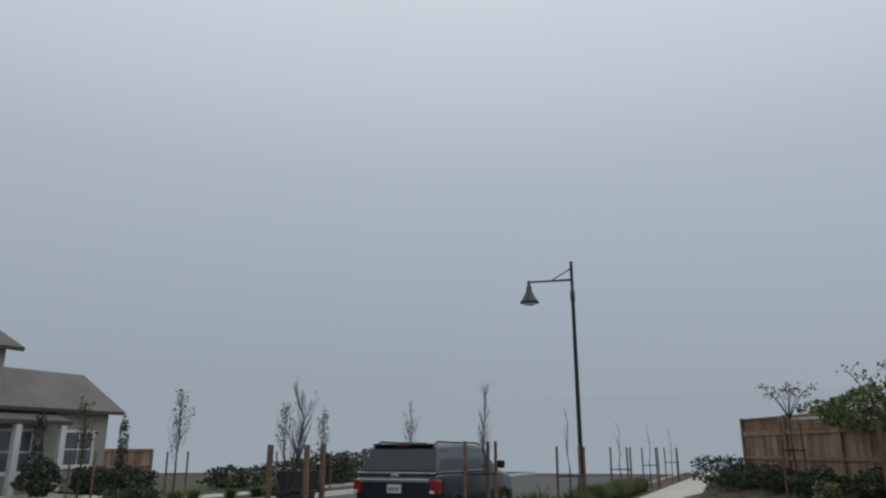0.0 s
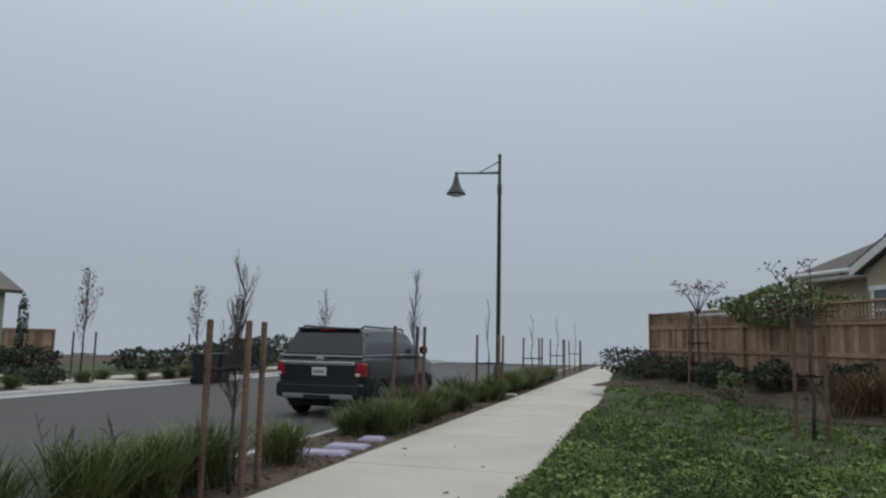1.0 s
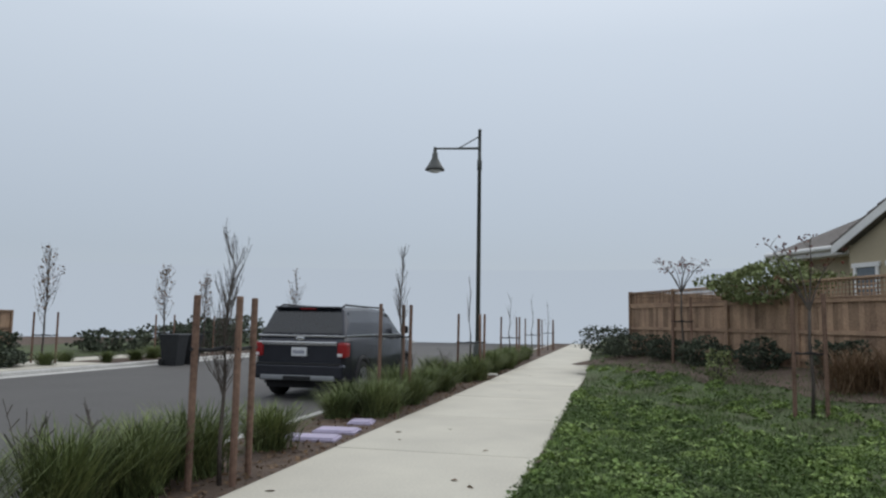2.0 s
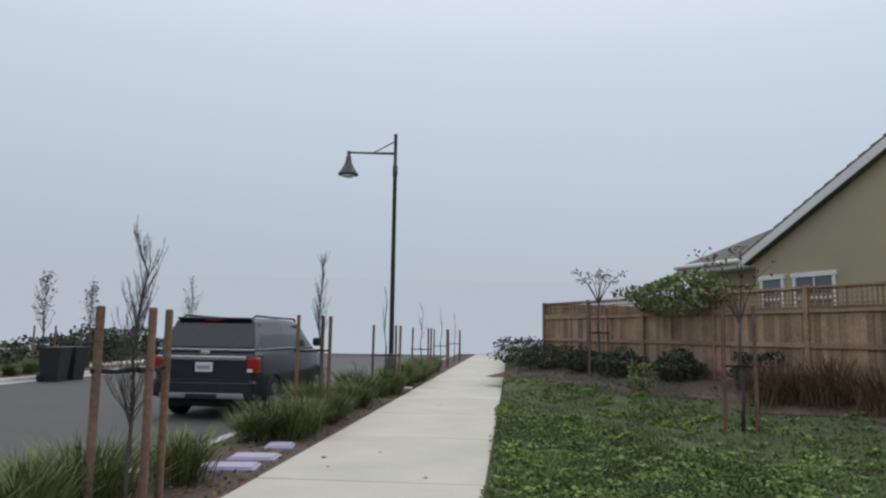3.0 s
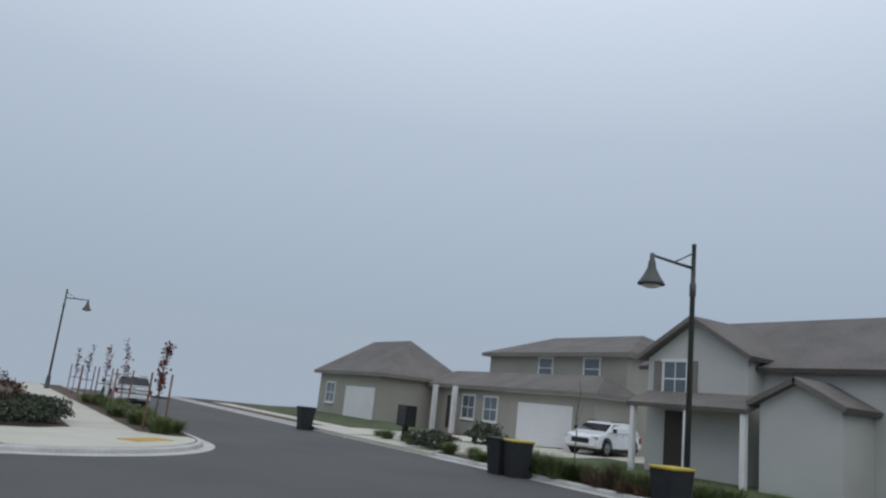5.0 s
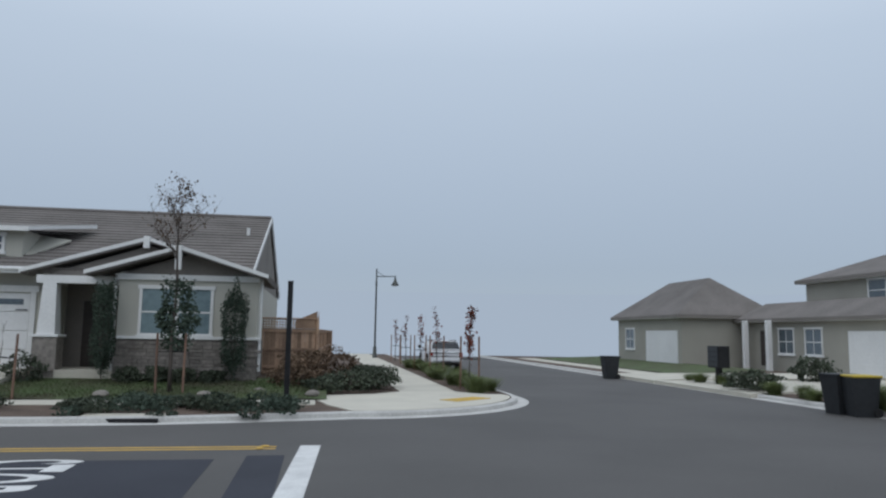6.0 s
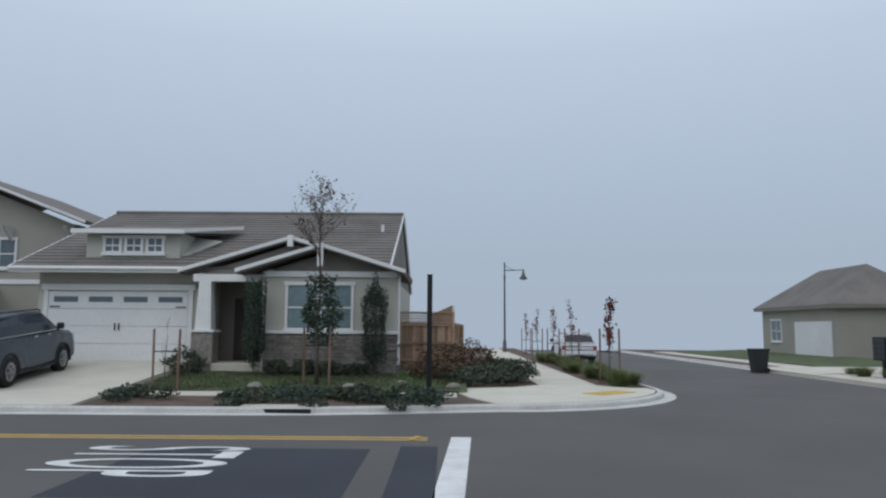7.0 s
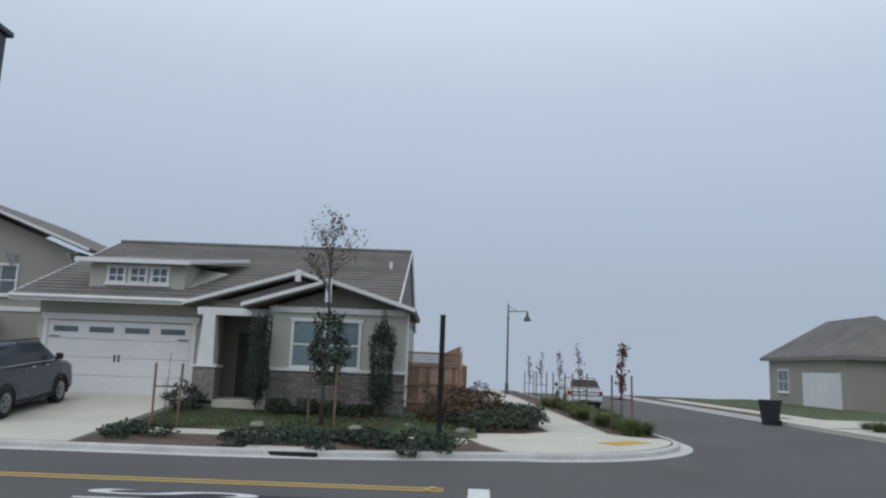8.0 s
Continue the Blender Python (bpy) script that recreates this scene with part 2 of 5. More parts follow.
def slab(points, thick, bm=None):
    """A plate of given thickness under a planar polygon in space."""
    bm = bm or bmesh.new()
    ps = [Vector(p) for p in points]
    n = (ps[1] - ps[0]).cross(ps[2] - ps[0]).normalized()
    top = [bm.verts.new(p) for p in ps]
    low = [bm.verts.new(p - n * thick) for p in ps]
    bm.faces.new(top)
    bm.faces.new(low[::-1])
    k = len(ps)
    for i in range(k):
        bm.faces.new((top[(i + 1) % k], top[i], low[i], low[(i + 1) % k]))
    return bm


def leaf_mesh(name, places, size, rng, flat=0.0, long=1.6):
    """Many small bent leaves as one mesh; places is an array of centres."""
    n = len(places)
    a = rng.normal(size=(n, 3))
    a[:, 2] *= 1 - flat
    a /= np.linalg.norm(a, axis=1)[:, None]
    b = rng.normal(size=(n, 3))
    b[:, 2] *= 1 - flat
    b -= (a * b).sum(1)[:, None] * a
    b /= np.linalg.norm(b, axis=1)[:, None]
    s = size * rng.uniform(0.6, 1.4, n)[:, None]
    c = np.cross(a, b)
    v = np.stack([places - a * s * long / 2, places + b * s / 2 + c * s * 0.15, places + a * s * long / 2, places - b * s / 2 + c * s * 0.15], 1).reshape(-1, 3)
    f = np.arange(4 * n).reshape(n, 4)
    me = bpy.data.meshes.new(name)
    me.from_pydata(v.tolist(), [], np.concatenate([f[:, [0, 1, 2]], f[:, [0, 2, 3]]]).tolist())
    return me


def blade_mesh(name, roots, height, spread, rng, width=0.012, droop=0.16, bend=1.45):
    """Arching strap leaves from root points."""
    n = len(roots)
    az = rng.uniform(0, 2 * np.pi, n)
    h = height * rng.uniform(0.55, 1.1, n)
    out = spread * rng.uniform(0.1, 1.0, n) ** 0.8
    d = np.stack([np.cos(az), np.sin(az), 0 * az], 1)
    side = np.stack([-np.sin(az), np.cos(az), 0 * az], 1) * width
    up = np.array([0, 0, 1.0])
    rows = []
    for t, w in ((0, 1.0), (0.4, 0.95), (0.75, 0.7), (1.0, 0.1)):
        p = roots + d * (out * t**bend)[:, None] + up * (h * (t - droop * t**3))[:, None]
        rows += [p - side * w, p + side * w]
    v = np.stack(rows, 1).reshape(-1, 3)
    base = 8 * np.arange(n)[:, None]
    f = np.concatenate([base + np.array(q) for q in ((0, 1, 3, 2), (2, 3, 5, 4), (4, 5, 7, 6))])
    me = bpy.data.meshes.new(name)
    me.from_pydata(v.tolist(), [], f.tolist())
    return me


def from_mesh(name, me, mat, parent=None, m=None):
    me.materials.append(mat)
    ob = new(name, me)
    if m is not None:
        ob.matrix_basis = m
    if parent is not None:
        ob.parent = parent
    return ob


# ---- setting: ground, road, kerbs, walks ----
def arc(cx, cy, rx, ry, a0, a1, n=14):
    return [(cx + rx * math.cos(radians(a0 + (a1 - a0) * i / n)), cy + ry * math.sin(radians(a0 + (a1 - a0) * i / n))) for i in range(n + 1)]


ROAD_Z = -0.13
WEST = [(-14.8, 75), (-14.8, -5), (-15.3, -14), (-15.3, -75)]
SE = [(-6.9, -75), (-6.9, -30)] + arc(-1.7, -24.2, 5.2, 5.3, 180, 90) + [(0.6, -18.35), (2.2, -18.05), (4.5, -17.88), (75, -17.8)]
NE = [(75, -9.3), (2.0, -9.3)] + arc(1.0, -4.9, 4.95, 4.4, 270, 180) + [(-3.95, 75)]

g = bmesh.new()
bmesh.ops.create_grid(g, x_segments=8, y_segments=8, size=900)
tagged(done("ground", g, SOIL, m=pose(0, 0, -0.32)), "bare brown soil sheet reaching the horizon", "ground", kind="structure")

tagged(done("road", prism(WEST + SE + NE, -0.30, ROAD_Z), ASPHALT), "worn grey asphalt road at a street corner", "road", kind="structure")
lots = (("lot_northeast", NE + [(75, 75)]), ("lot_southeast", SE + [(75, -75)]), ("lot_west", [(-75, -75), (-75, 75)] + WEST))
for nm, outline in lots:
    tagged(done(nm, prism(outline, -0.31, -0.02), MULCH), "dark brown bark mulch bed beside the street", "ground", kind="structure")


def kerb(name, line, side):
    """A kerb and gutter along a line; side is +1 where the road lies to the right of the way."""
    bm = bmesh.new()
    section = ((-0.15, -0.30), (-0.15, 0.0), (-0.01, 0.0), (0.02, -0.03), (0.03, ROAD_Z + 0.012), (0.36, ROAD_Z + 0.006), (0.36, -0.30))
    rings = []
    for i, p in enumerate(line):
        a, b = Vector(line[max(i - 1, 0)]), Vector(line[min(i + 1, len(line) - 1)])
        d = (b - a).normalized()
        nrm = Vector((d.y, -d.x)) * side
        rings.append([bm.verts.new((p[0] + nrm.x * u, p[1] + nrm.y * u, w)) for u, w in section])
    for r0, r1 in zip(rings, rings[1:]):
        for k in range(len(section) - 1):
            bm.faces.new((r0[k], r0[k + 1], r1[k + 1], r1[k]))
    bmesh.ops.recalc_face_normals(bm, faces=bm.faces)
    return tagged(done(name, bm, KERB), "pale concrete kerb with a flat gutter", "kerb", kind="structure")


kerb("kerb_west", WEST, -1)
kerb("kerb_southeast", SE, -1)
kerb("kerb_northeast", NE, -1)

rng = np.random.default_rng(5)


def walk_slabs(name, label, pieces):
    """Concrete walk: each panel an object of its own with open joints."""
    root = thing(name, pose(0, 0, 0), label, "pavement", kind="structure")
    shared = {}
    for x0, y0, x1, y1 in pieces:
        key = (round(x1 - x0, 3), round(y1 - y0, 3))
        if key not in shared:
            bm = box(-key[0] / 2, -key[1] / 2, -0.1, key[0] / 2, key[1] / 2, 0, 0.008)
            me = bpy.data.meshes.new("slab")
            bm.to_mesh(me)
            bm.free()
            me.materials.append(CONCRETE)
            shared[key] = me
        ob = new("slab", shared[key])
        ob.location = ((x0 + x1) / 2, (y0 + y1) / 2, 0)
        ob.rotation_euler = (0.0006 * rng.normal(), 0.0006 * rng.normal(), 0)
        ob.parent = root
    return root


STEP = 3.22
walk_slabs("sidewalk_northeast", "pale concrete sidewalk of scored panels", [(-2.45, -5.55 + i * STEP, -0.08, -5.55 + (i + 1) * STEP - 0.028) for i in range(21)])
walk_slabs("sidewalk_southeast", "pale concrete sidewalk of scored panels", [(-5.3, -24.9 - (i + 1) * STEP, -3.5, -24.9 - i * STEP - 0.015) for i in range(14)])
walk_slabs("sidewalk_east", "pale concrete sidewalk beside the front lawn", [(-0.9 + i * 1.83, -21.9, -0.9 + (i + 1) * 1.83 - 0.015, -20.7) for i in range(5)] + [(14.4 + i * 1.83, -21.9, 14.4 + (i + 1) * 1.83 - 0.015, -20.7) for i in range(8)])
walk_slabs("sidewalk_west", "pale concrete sidewalk before the houses", [(-18.3, -60 + i * 1.83, -16.9, -60 + (i + 1) * 1.83 - 0.015) for i in range(64)])

# corner landing with its ramp and yellow tactile plate
landing = [(-1.75, -19.15)] + [(x * 1.0 + 0.16, y - 0.16) for x, y in arc(-1.7, -24.2, 5.2, 5.3, 96, 168, 10)] + [(-6.55, -23.9), (-6.1, -23.9), (-5.3, -24.85), (-3.5, -24.85), (-2.6, -23.9), (-0.95, -23.4), (-0.95, -21.9), (-1.2, -20.6)]
tagged(done("corner_landing", prism(landing, -0.2, 0.004), CONCRETE), "pale concrete corner landing with a kerb ramp", "pavement", kind="structure")
tp = thing("tactile_plate", pose(-5.05, -22.1, 0.006, 0, 0, 40), "yellow tactile plate set in the kerb ramp", "tactile plate")
part("plate", box(-0.75, -0.32, 0, 0.75, 0.32, 0.012, 0.004), TACTILE, tp)
dm = bmesh.new()
for i in range(18):
    for j in range(7):
        box(-0.70 + i * 0.082, -0.27 + j * 0.09, 0.010, -0.665 + i * 0.082, -0.235 + j * 0.09, 0.019, bm=dm)
tagged(part("domes", dm, TACTILE, tp), kind="stuff")

# added glowing ring that stands in for fog and hides the far ground
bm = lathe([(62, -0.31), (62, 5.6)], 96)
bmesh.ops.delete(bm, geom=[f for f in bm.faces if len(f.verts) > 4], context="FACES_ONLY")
tagged(done("haze_backdrop", bm, HAZE, m=pose(-5, -6, 0)), "glowing pale grey ring imitating fog in the distance", "backdrop", kind="structure")

# road markings
mk = ROAD_Z + 0.004


def mark(name, outline, mat, label, category="road marking"):
    return tagged(done(name, prism(outline, ROAD_Z - 0.02, mk), mat), label, category, kind="structure")


mark("stop_bar", [(-1.04, -14.7), (-0.70, -14.7), (-0.42, -9.65), (-0.78, -9.65)], LINE_W, "white painted stop bar across the lane")
for yy in (-14.62, -14.38):
    mark("centre_line", [(-0.3, yy - 0.05), (60, yy - 0.05), (60, yy + 0.05), (-0.3, yy + 0.05)], LINE_Y, "thin yellow painted centre line")
for xx, yy in ((-0.12, -14.62), (-0.05, -14.36)):
    rm = thing("road_stud", pose(xx, yy, mk - 0.004), "small yellow raised road stud on the centre line", "road stud", "road studs")
    part("stud", box(-0.06, -0.05, 0, 0.06, 0.05, 0.022, 0.009), LINE_Y, rm)
mark("asphalt_patch", [(0.55, -13.4), (3.9, -13.4), (3.9, -10.1), (0.55, -10.1)], PATCH, "black fresh asphalt patch in the lane", "asphalt patch")
mark("asphalt_patch", [(-0.48, -13.7), (0.1, -13.7), (0.1, -10.0), (-0.48, -10.0)], PATCH, "black fresh asphalt strip by the stop bar", "asphalt patch")

# STOP lettering on the lane, drawn as flat strokes and stretched along the lane
word = bpy.data.curves.new("stop_word", "FONT")
word.body, word.size, word.extrude, word.align_x = "STOP", 1.0, 0.0, "CENTER"
word_ob = new("stop_word_source", word)
word_mesh = bpy.data.meshes.new_from_object(word_ob.evaluated_get(bpy.context.evaluated_depsgraph_get()))
bpy.data.objects.remove(word_ob)
word_mesh.transform(pose(3.55, -12.35, mk + 0.006, 0, 0, 90) @ Matrix.Diagonal((0.98, 3.5, 1, 1)) @ pose(0, -0.35, 0))
tagged(from_mesh("stop_lettering", word_mesh, LINE_W), "white painted stop lettering on the lane", "road marking", kind="structure")
gr = thing("storm_drain", pose(3.05, -17.99, -0.02, 0, 0, -3), "storm drain in the kerb, a solid dark block for its shaded hole", "storm drain")
# no hole is cut: a solid black block stands for its shade
part("opening", box(-0.75, -0.03, -0.10, 0.75, 0.06, -0.01, 0.01), IRON, gr)
part("cover", box(-0.85, -0.62, -0.02, 0.85, -0.16, 0.026, 0.006), CONCRETE, gr)


# ---- plants ----
def tuft(name, x, y, label, height=0.6, n=170, spread=0.45, mat=None, z=0.0, seed=0, radius=0.12):
    r = np.random.default_rng(seed)
    roots = np.zeros((n, 3))
    roots[:, :2] = r.normal(size=(n, 2)) * radius
    me = blade_mesh("leaves", roots, height, spread, r, 0.006, 0.2, 1.12)
    root = thing(name, pose(x, y, z - 0.02), label, "plant", "strappy plants in the bed")
    from_mesh("foliage", me, mat or BLADE, root)
    return root


tufts = [tuft("grass_clump", 0, 0, "green strap-leaved clump in the mulch bed", (0.84, 0.76, 0.82, 0.64)[k], 620, 0.66, seed=40 + k, radius=0.095) for k in range(4)]
for k, ob in enumerate(tufts):
    ob.matrix_basis = pose((-3.22, -3.18, -3.15, -3.15)[k], (3.82, 4.62, 5.5, 7.03)[k], -0.02)
spots = [(-3.3, 2.9), (-3.45, 4.2), (-3.4, 5.05)]
r0 = random.Random(4)
for y in [9.85 + 0.66 * i for i in range(31)]:
    spots.append((-3.3 + r0.uniform(-0.25, 0.3), y))
    if r0.random() < 0.55:
        spots.append((-2.9 + r0.uniform(-0.1, 0.12), y + 0.3))
for i, (x, y) in enumerate(spots):
    s = r0.uniform(0.72, 1.0) * (1.0 if y < 24 else 0.9)
    copy_thing(tufts[i % 4], pose(x, y, -0.02, 0, 0, r0.uniform(0, 360)) @ Matrix.Diagonal((s, s, s, 1)))
for i in range(26):
    s = r0.uniform(0.7, 1.0)
    copy_thing(tufts[i % 4], pose(-6.1 + r0.uniform(-0.4, 0.4), -24.6 - i * 0.75, -0.02, 0, 0, r0.uniform(0, 360)) @ Matrix.Diagonal((s, s, s * 0.8, 1)))
for i in range(44):
    s = r0.uniform(0.6, 0.95)
    copy_thing(tufts[i % 4], pose(-16.1 + r0.uniform(-0.5, 0.5), -31 + i * 1.35 + r0.uniform(-0.3, 0.3), -0.02, 0, 0, r0.uniform(0, 360)) @ Matrix.Diagonal((s, s, s * 0.8, 1)))


dry_tufts = [tuft("dry_grass_clump", -16.0, -15.0 - k, "tan and green grass clump in the far kerb bed", 0.7, 260, 0.5, TAN_SHRUB, seed=70 + k, radius=0.12) for k in range(2)]
for i in range(46):
    s = r0.uniform(0.65, 1.05)
    copy_thing((dry_tufts + tufts[:1])[i % 3], pose(-15.95 + r0.uniform(-0.6, 0.6), -20.4 + i * 0.24, -0.02, 0, 0, r0.uniform(0, 360)) @ Matrix.Diagonal((s, s, s, 1)))
for k, (x, y) in enumerate(((-3.45, 4.55), (-3.6, 3.9), (-3.3, 13.2), (-3.1, 15.6), (-3.35, 17.0))):
    rs = np.random.default_rng(300 + k)
    st = thing("dry_plant", pose(x, y, -0.02), "thin dry seed stalks among the green clumps", "plant", "dry stalks in the bed")
    bm = bmesh.new()
    for q in range(9):
        a, h = rs.uniform(0, 6.28), rs.uniform(0.5, 0.95)
        tip = (0.22 * h * math.cos(a), 0.22 * h * math.sin(a), h)
        tube([(0, 0, 0), (tip[0] * 0.4, tip[1] * 0.4, h * 0.55), tip], [0.005, 0.004, 0.002], 4, bm)
        for w in range(3):
            t0 = 0.6 + 0.12 * w
            tube([(tip[0] * t0, tip[1] * t0, h * t0), (tip[0] * t0 + rs.uniform(-0.08, 0.08), tip[1] * t0 + rs.uniform(-0.08, 0.08), h * t0 + 0.09)], [0.003, 0.004], 4, bm)
    part("stalk", bm, BARK, st)


def limb(points, radius, bm, rnd, depth, up, twigs, reach=1.0):
    tube(points, [radius * (1 - 0.75 * i / (len(points) - 1)) for i in range(len(points))], 5, bm)
    if depth == 0:
        return
    for _ in range(twigs):
        k = rnd.uniform(0.2, 0.95)
        i = min(int(k * (len(points) - 1)), len(points) - 2)
        p = Vector(points[i]).lerp(Vector(points[i + 1]), k * (len(points) - 1) - i)
        az = rnd.uniform(0, 6.283)
        ln = (Vector(points[-1]) - Vector(points[0])).length * rnd.uniform(0.20, 0.40) * (1.25 - 0.85 * k) * reach
        q, pts = p.copy(), [p.copy()]
        lean = rnd.uniform(0.3, 0.85) * (1.5 - up)
        for s in range(3):
            q = q + Vector((math.cos(az) * lean, math.sin(az) * lean, up)) * ln / 3 + Vector((rnd.uniform(-1, 1), rnd.uniform(-1, 1), 0)) * ln * 0.04
            lean *= 0.8
            pts.append(q.copy())
        limb(pts, radius * 0.34 * (1 - 0.4 * k), bm, rnd, depth - 1, up, max(2, twigs // 3), reach)


def young_tree(x, y, height, seed, label, name="young_tree", up=1.0, twigs=16, trunk=0.028, first=0.25, leaves=0, leaf_mat=None, z=0.0, group="", depth=2, leaf_size=0.06, leaf_from=0.3, reach=1.0, clear=0.0):
    rnd = random.Random(seed)
    root = thing(name, pose(x, y, z - 0.02, 0, 0, rnd.uniform(0, 360)), label, "tree", group)
    pts = [Vector((0, 0, 0))]
    for i in range(1, 8):
        pts.append(Vector((rnd.uniform(-1, 1) * 0.012 * i, rnd.uniform(-1, 1) * 0.012 * i, height * i / 7)))
    part("trunk", tube([tuple(p) for p in pts], [trunk * (1 - 0.88 * i / 7) for i in range(8)], 7), BARK, root, smooth=True)
    bm = bmesh.new()
    low = int(first * 7)
    limb(pts[low:], trunk * 0.75, bm, rnd, depth, up, twigs, reach)
    ends = np.array([v.co[:] for v in bm.verts if v.co.z > height * leaf_from and v.co.xy.length >= clear])
    part("crown", bm, BARK, root)
    if leaves:
        r = np.random.default_rng(seed)
        at = ends[r.integers(0, len(ends), leaves)] + r.normal(size=(leaves, 3)) * 0.06
        from_mesh("foliage", leaf_mesh("leaves", at, leaf_size, r), leaf_mat, root)
    return root


def staking(posts, height, tree_xy, label, strap_z=1.05, z=0.0):
    """Wooden tree stakes with rubber ties round the trunk."""
    cx, cy = tree_xy
    root = thing("tree_stakes", pose(cx, cy, z), label, "tree stakes", "tree stakes along the kerb")
    for i, (px, py) in enumerate(posts):
        bm = lathe([(0.032, -0.1), (0.032, height - 0.012), (0.026, height)], 10)
        ob = part("stake", bm, STAKE, root)
        ob.location = (px - cx, py - cy, 0)
        ob.rotation_euler = (0.012 * math.sin(i * 2 + px), 0.012 * math.cos(i * 3 + py), 0)
    bm = bmesh.new()
    order = [Vector((px - cx, py - cy, strap_z)) for px, py in posts] 
    for a in order:
        flat = Vector((a.x, a.y, 0))
        up_ = Vector((0, 0, strap_z))
        tube([flat * 1.12 + up_, flat * 0.5 + up_ - Vector((0, 0, 0.012)), flat.normalized() * 0.03 + up_], [0.022, 0.016, 0.024], 6, bm)
    tube([(0.045 * math.cos(k), 0.045 * math.sin(k), strap_z + 0.004) for k in np.linspace(0, 6.2, 9)], [0.018] * 9, 6, bm)
    part("tie", bm, TIE, root, "black rubber tie")
    return root


STREET = "young street trees"
young_tree(-2.72, 5.2, 2.3, 11, "slim leafless young tree held by wooden stakes", twigs=60, first=0.15, trunk=0.024, up=0.82, reach=0.95, group=STREET)
staking([(-2.88, 4.95), (-2.59, 5.20), (-2.70, 5.69)], 1.68, (-2.72, 5.2), "three brown wooden stakes holding a young tree", 1.2)
young_tree(-3.0, 11.8, 2.85, 12, "slim leafless young tree held by wooden stakes", twigs=56, first=0.3, trunk=0.024, up=0.86, reach=0.8, group=STREET)
staking([(-3.30, 11.5), (-2.98, 11.9), (-2.93, 12.15)], 1.78, (-3.0, 11.8), "three brown wooden stakes holding a young tree", 1.2)
for y, h, s in ((18.2, 2.7, 13), (25.6, 2.6, 14), (33.0, 2.6, 15), (41.0, 2.6, 16)):
    young_tree(-3.0, y, h, s, "slim leafless young tree held by wooden stakes", twigs=8, first=0.4, group=STREET)
    staking([(-3.3, y - 0.1), (-2.75, y + 0.2), (-2.7, y + 0.45)], 1.7, (-3.0, y), "three brown wooden stakes holding a young tree", 0.95)
# far side of the street: thicker crowns with a few dead leaves
for x, y, h, s in ((-16.2, 14.3, 3.0, 21), (-16.3, 18.2, 3.6, 22), (-16.2, 24.2, 3.4, 23), (-16.4, 27.4, 3.2, 24), (-16.2, 36.0, 3.8, 25)):
    young_tree(x, y, h, s, "thin street tree on the far kerb with a few dead leaves", twigs=30, trunk=0.04, group=STREET, up=0.85, reach=1.3, leaves=160, leaf_mat=DRYLEAF)
    staking([(x - 0.3, y - 0.1), (x + 0.3, y + 0.2)], 1.6, (x, y), "two wooden stakes beside a thin tree", 0.9)
young_tree(-16.6, -18.3, 2.9, 31, "small leafless vase-shaped tree in the far bed", twigs=14, up=0.85, first=0.3, group=STREET)
young_tree(-19.0, 0.0, 3.2, 32, "bare reddish crape myrtle before a garage", twigs=16, up=0.8, first=0.3, group="", leaves=160, leaf_mat=REDLEAF)
# south side: upright russet tree and stakes receding
young_tree(-6.0, -26.2, 2.6, 33, "narrow young tree with russet leaves", twigs=16, leaves=420, leaf_mat=REDLEAF, group=STREET)
staking([(-6.3, -26.1), (-5.7, -26.3)], 1.75, (-6.0, -26.2), "two brown wooden stakes beside a young tree", 1.0)
for k, (x, y) in enumerate(((-6.1, -34.0), (-6.1, -39.5), (-6.1, -46.0), (-6.1, -52.0))):
    young_tree(x, y, 2.7, 34 + k, "narrow young tree held by wooden stakes", twigs=10, leaves=150, leaf_mat=REDLEAF, group=STREET)
    staking([(x - 0.3, y), (x + 0.3, y + 0.1)], 1.75, (x, y), "two brown wooden stakes beside a young tree", 1.0)


# ---- lawn and shrubs by the fence ----
F0, F1 = Vector((1.25, 23.2)), Vector((6.85, 12.3))
FD = (F1 - F0).normalized()
FN = Vector((-FD.y, FD.x))  # away from the street


def rise(x, y):
    """Height of the lawn: level by the walk, banked up to the fence."""
    d = max(0.0, (Vector((x, y)) - F0).dot(FN) + 4.2) / 4.2
    t = min(d, 1.0)
    return 0.55 * t * t * (3 - 2 * t) + 0.02 * math.sin(x * 2.1 + y) * min(1, max(0, x))


nx, ny = 45, 90
bm = bmesh.new()
grid = [[bm.verts.new((-0.02 + 22 * i / nx, -8.5 + 66 * j / ny, rise(-0.02 + 22 * i / nx, -8.5 + 66 * j / ny) + 0.02)) for i in range(nx + 1)] for j in range(ny + 1)]
for j in range(ny):
    for i in range(nx):
        bm.faces.new((grid[j][i], grid[j][i + 1], grid[j + 1][i + 1], grid[j + 1][i]))
tagged(done("lawn", bm, LAWN, smooth=True), "uneven green weedy lawn beside the sidewalk", "lawn", kind="structure")
r = np.random.default_rng(9)
n = 110000
px = np.abs(r.normal(size=n)) * 3.0 + r.uniform(-0.12, 0.05, n) + 0.06 * np.sin(np.arange(n))
py = 2.0 + r.exponential(5.5, n)
patchy = np.sin(px * 1.7 + 0.6 * py) + np.sin(py * 1.3 - px * 0.9) + r.normal(size=n) * 0.9
bed = (px - F0.x) * FN.x + (py - F0.y) * FN.y
keep = (bed < -2.0 + 0.5 * np.sin(py * 2.3)) & (patchy > 0.35) & (px < 9) & (py < 30) & (px > -0.12)
px, py = px[keep], py[keep]
pz = np.array([rise(a, b) for a, b in zip(px, py)]) + 0.03 + np.abs(r.normal(size=len(px))) * 0.035
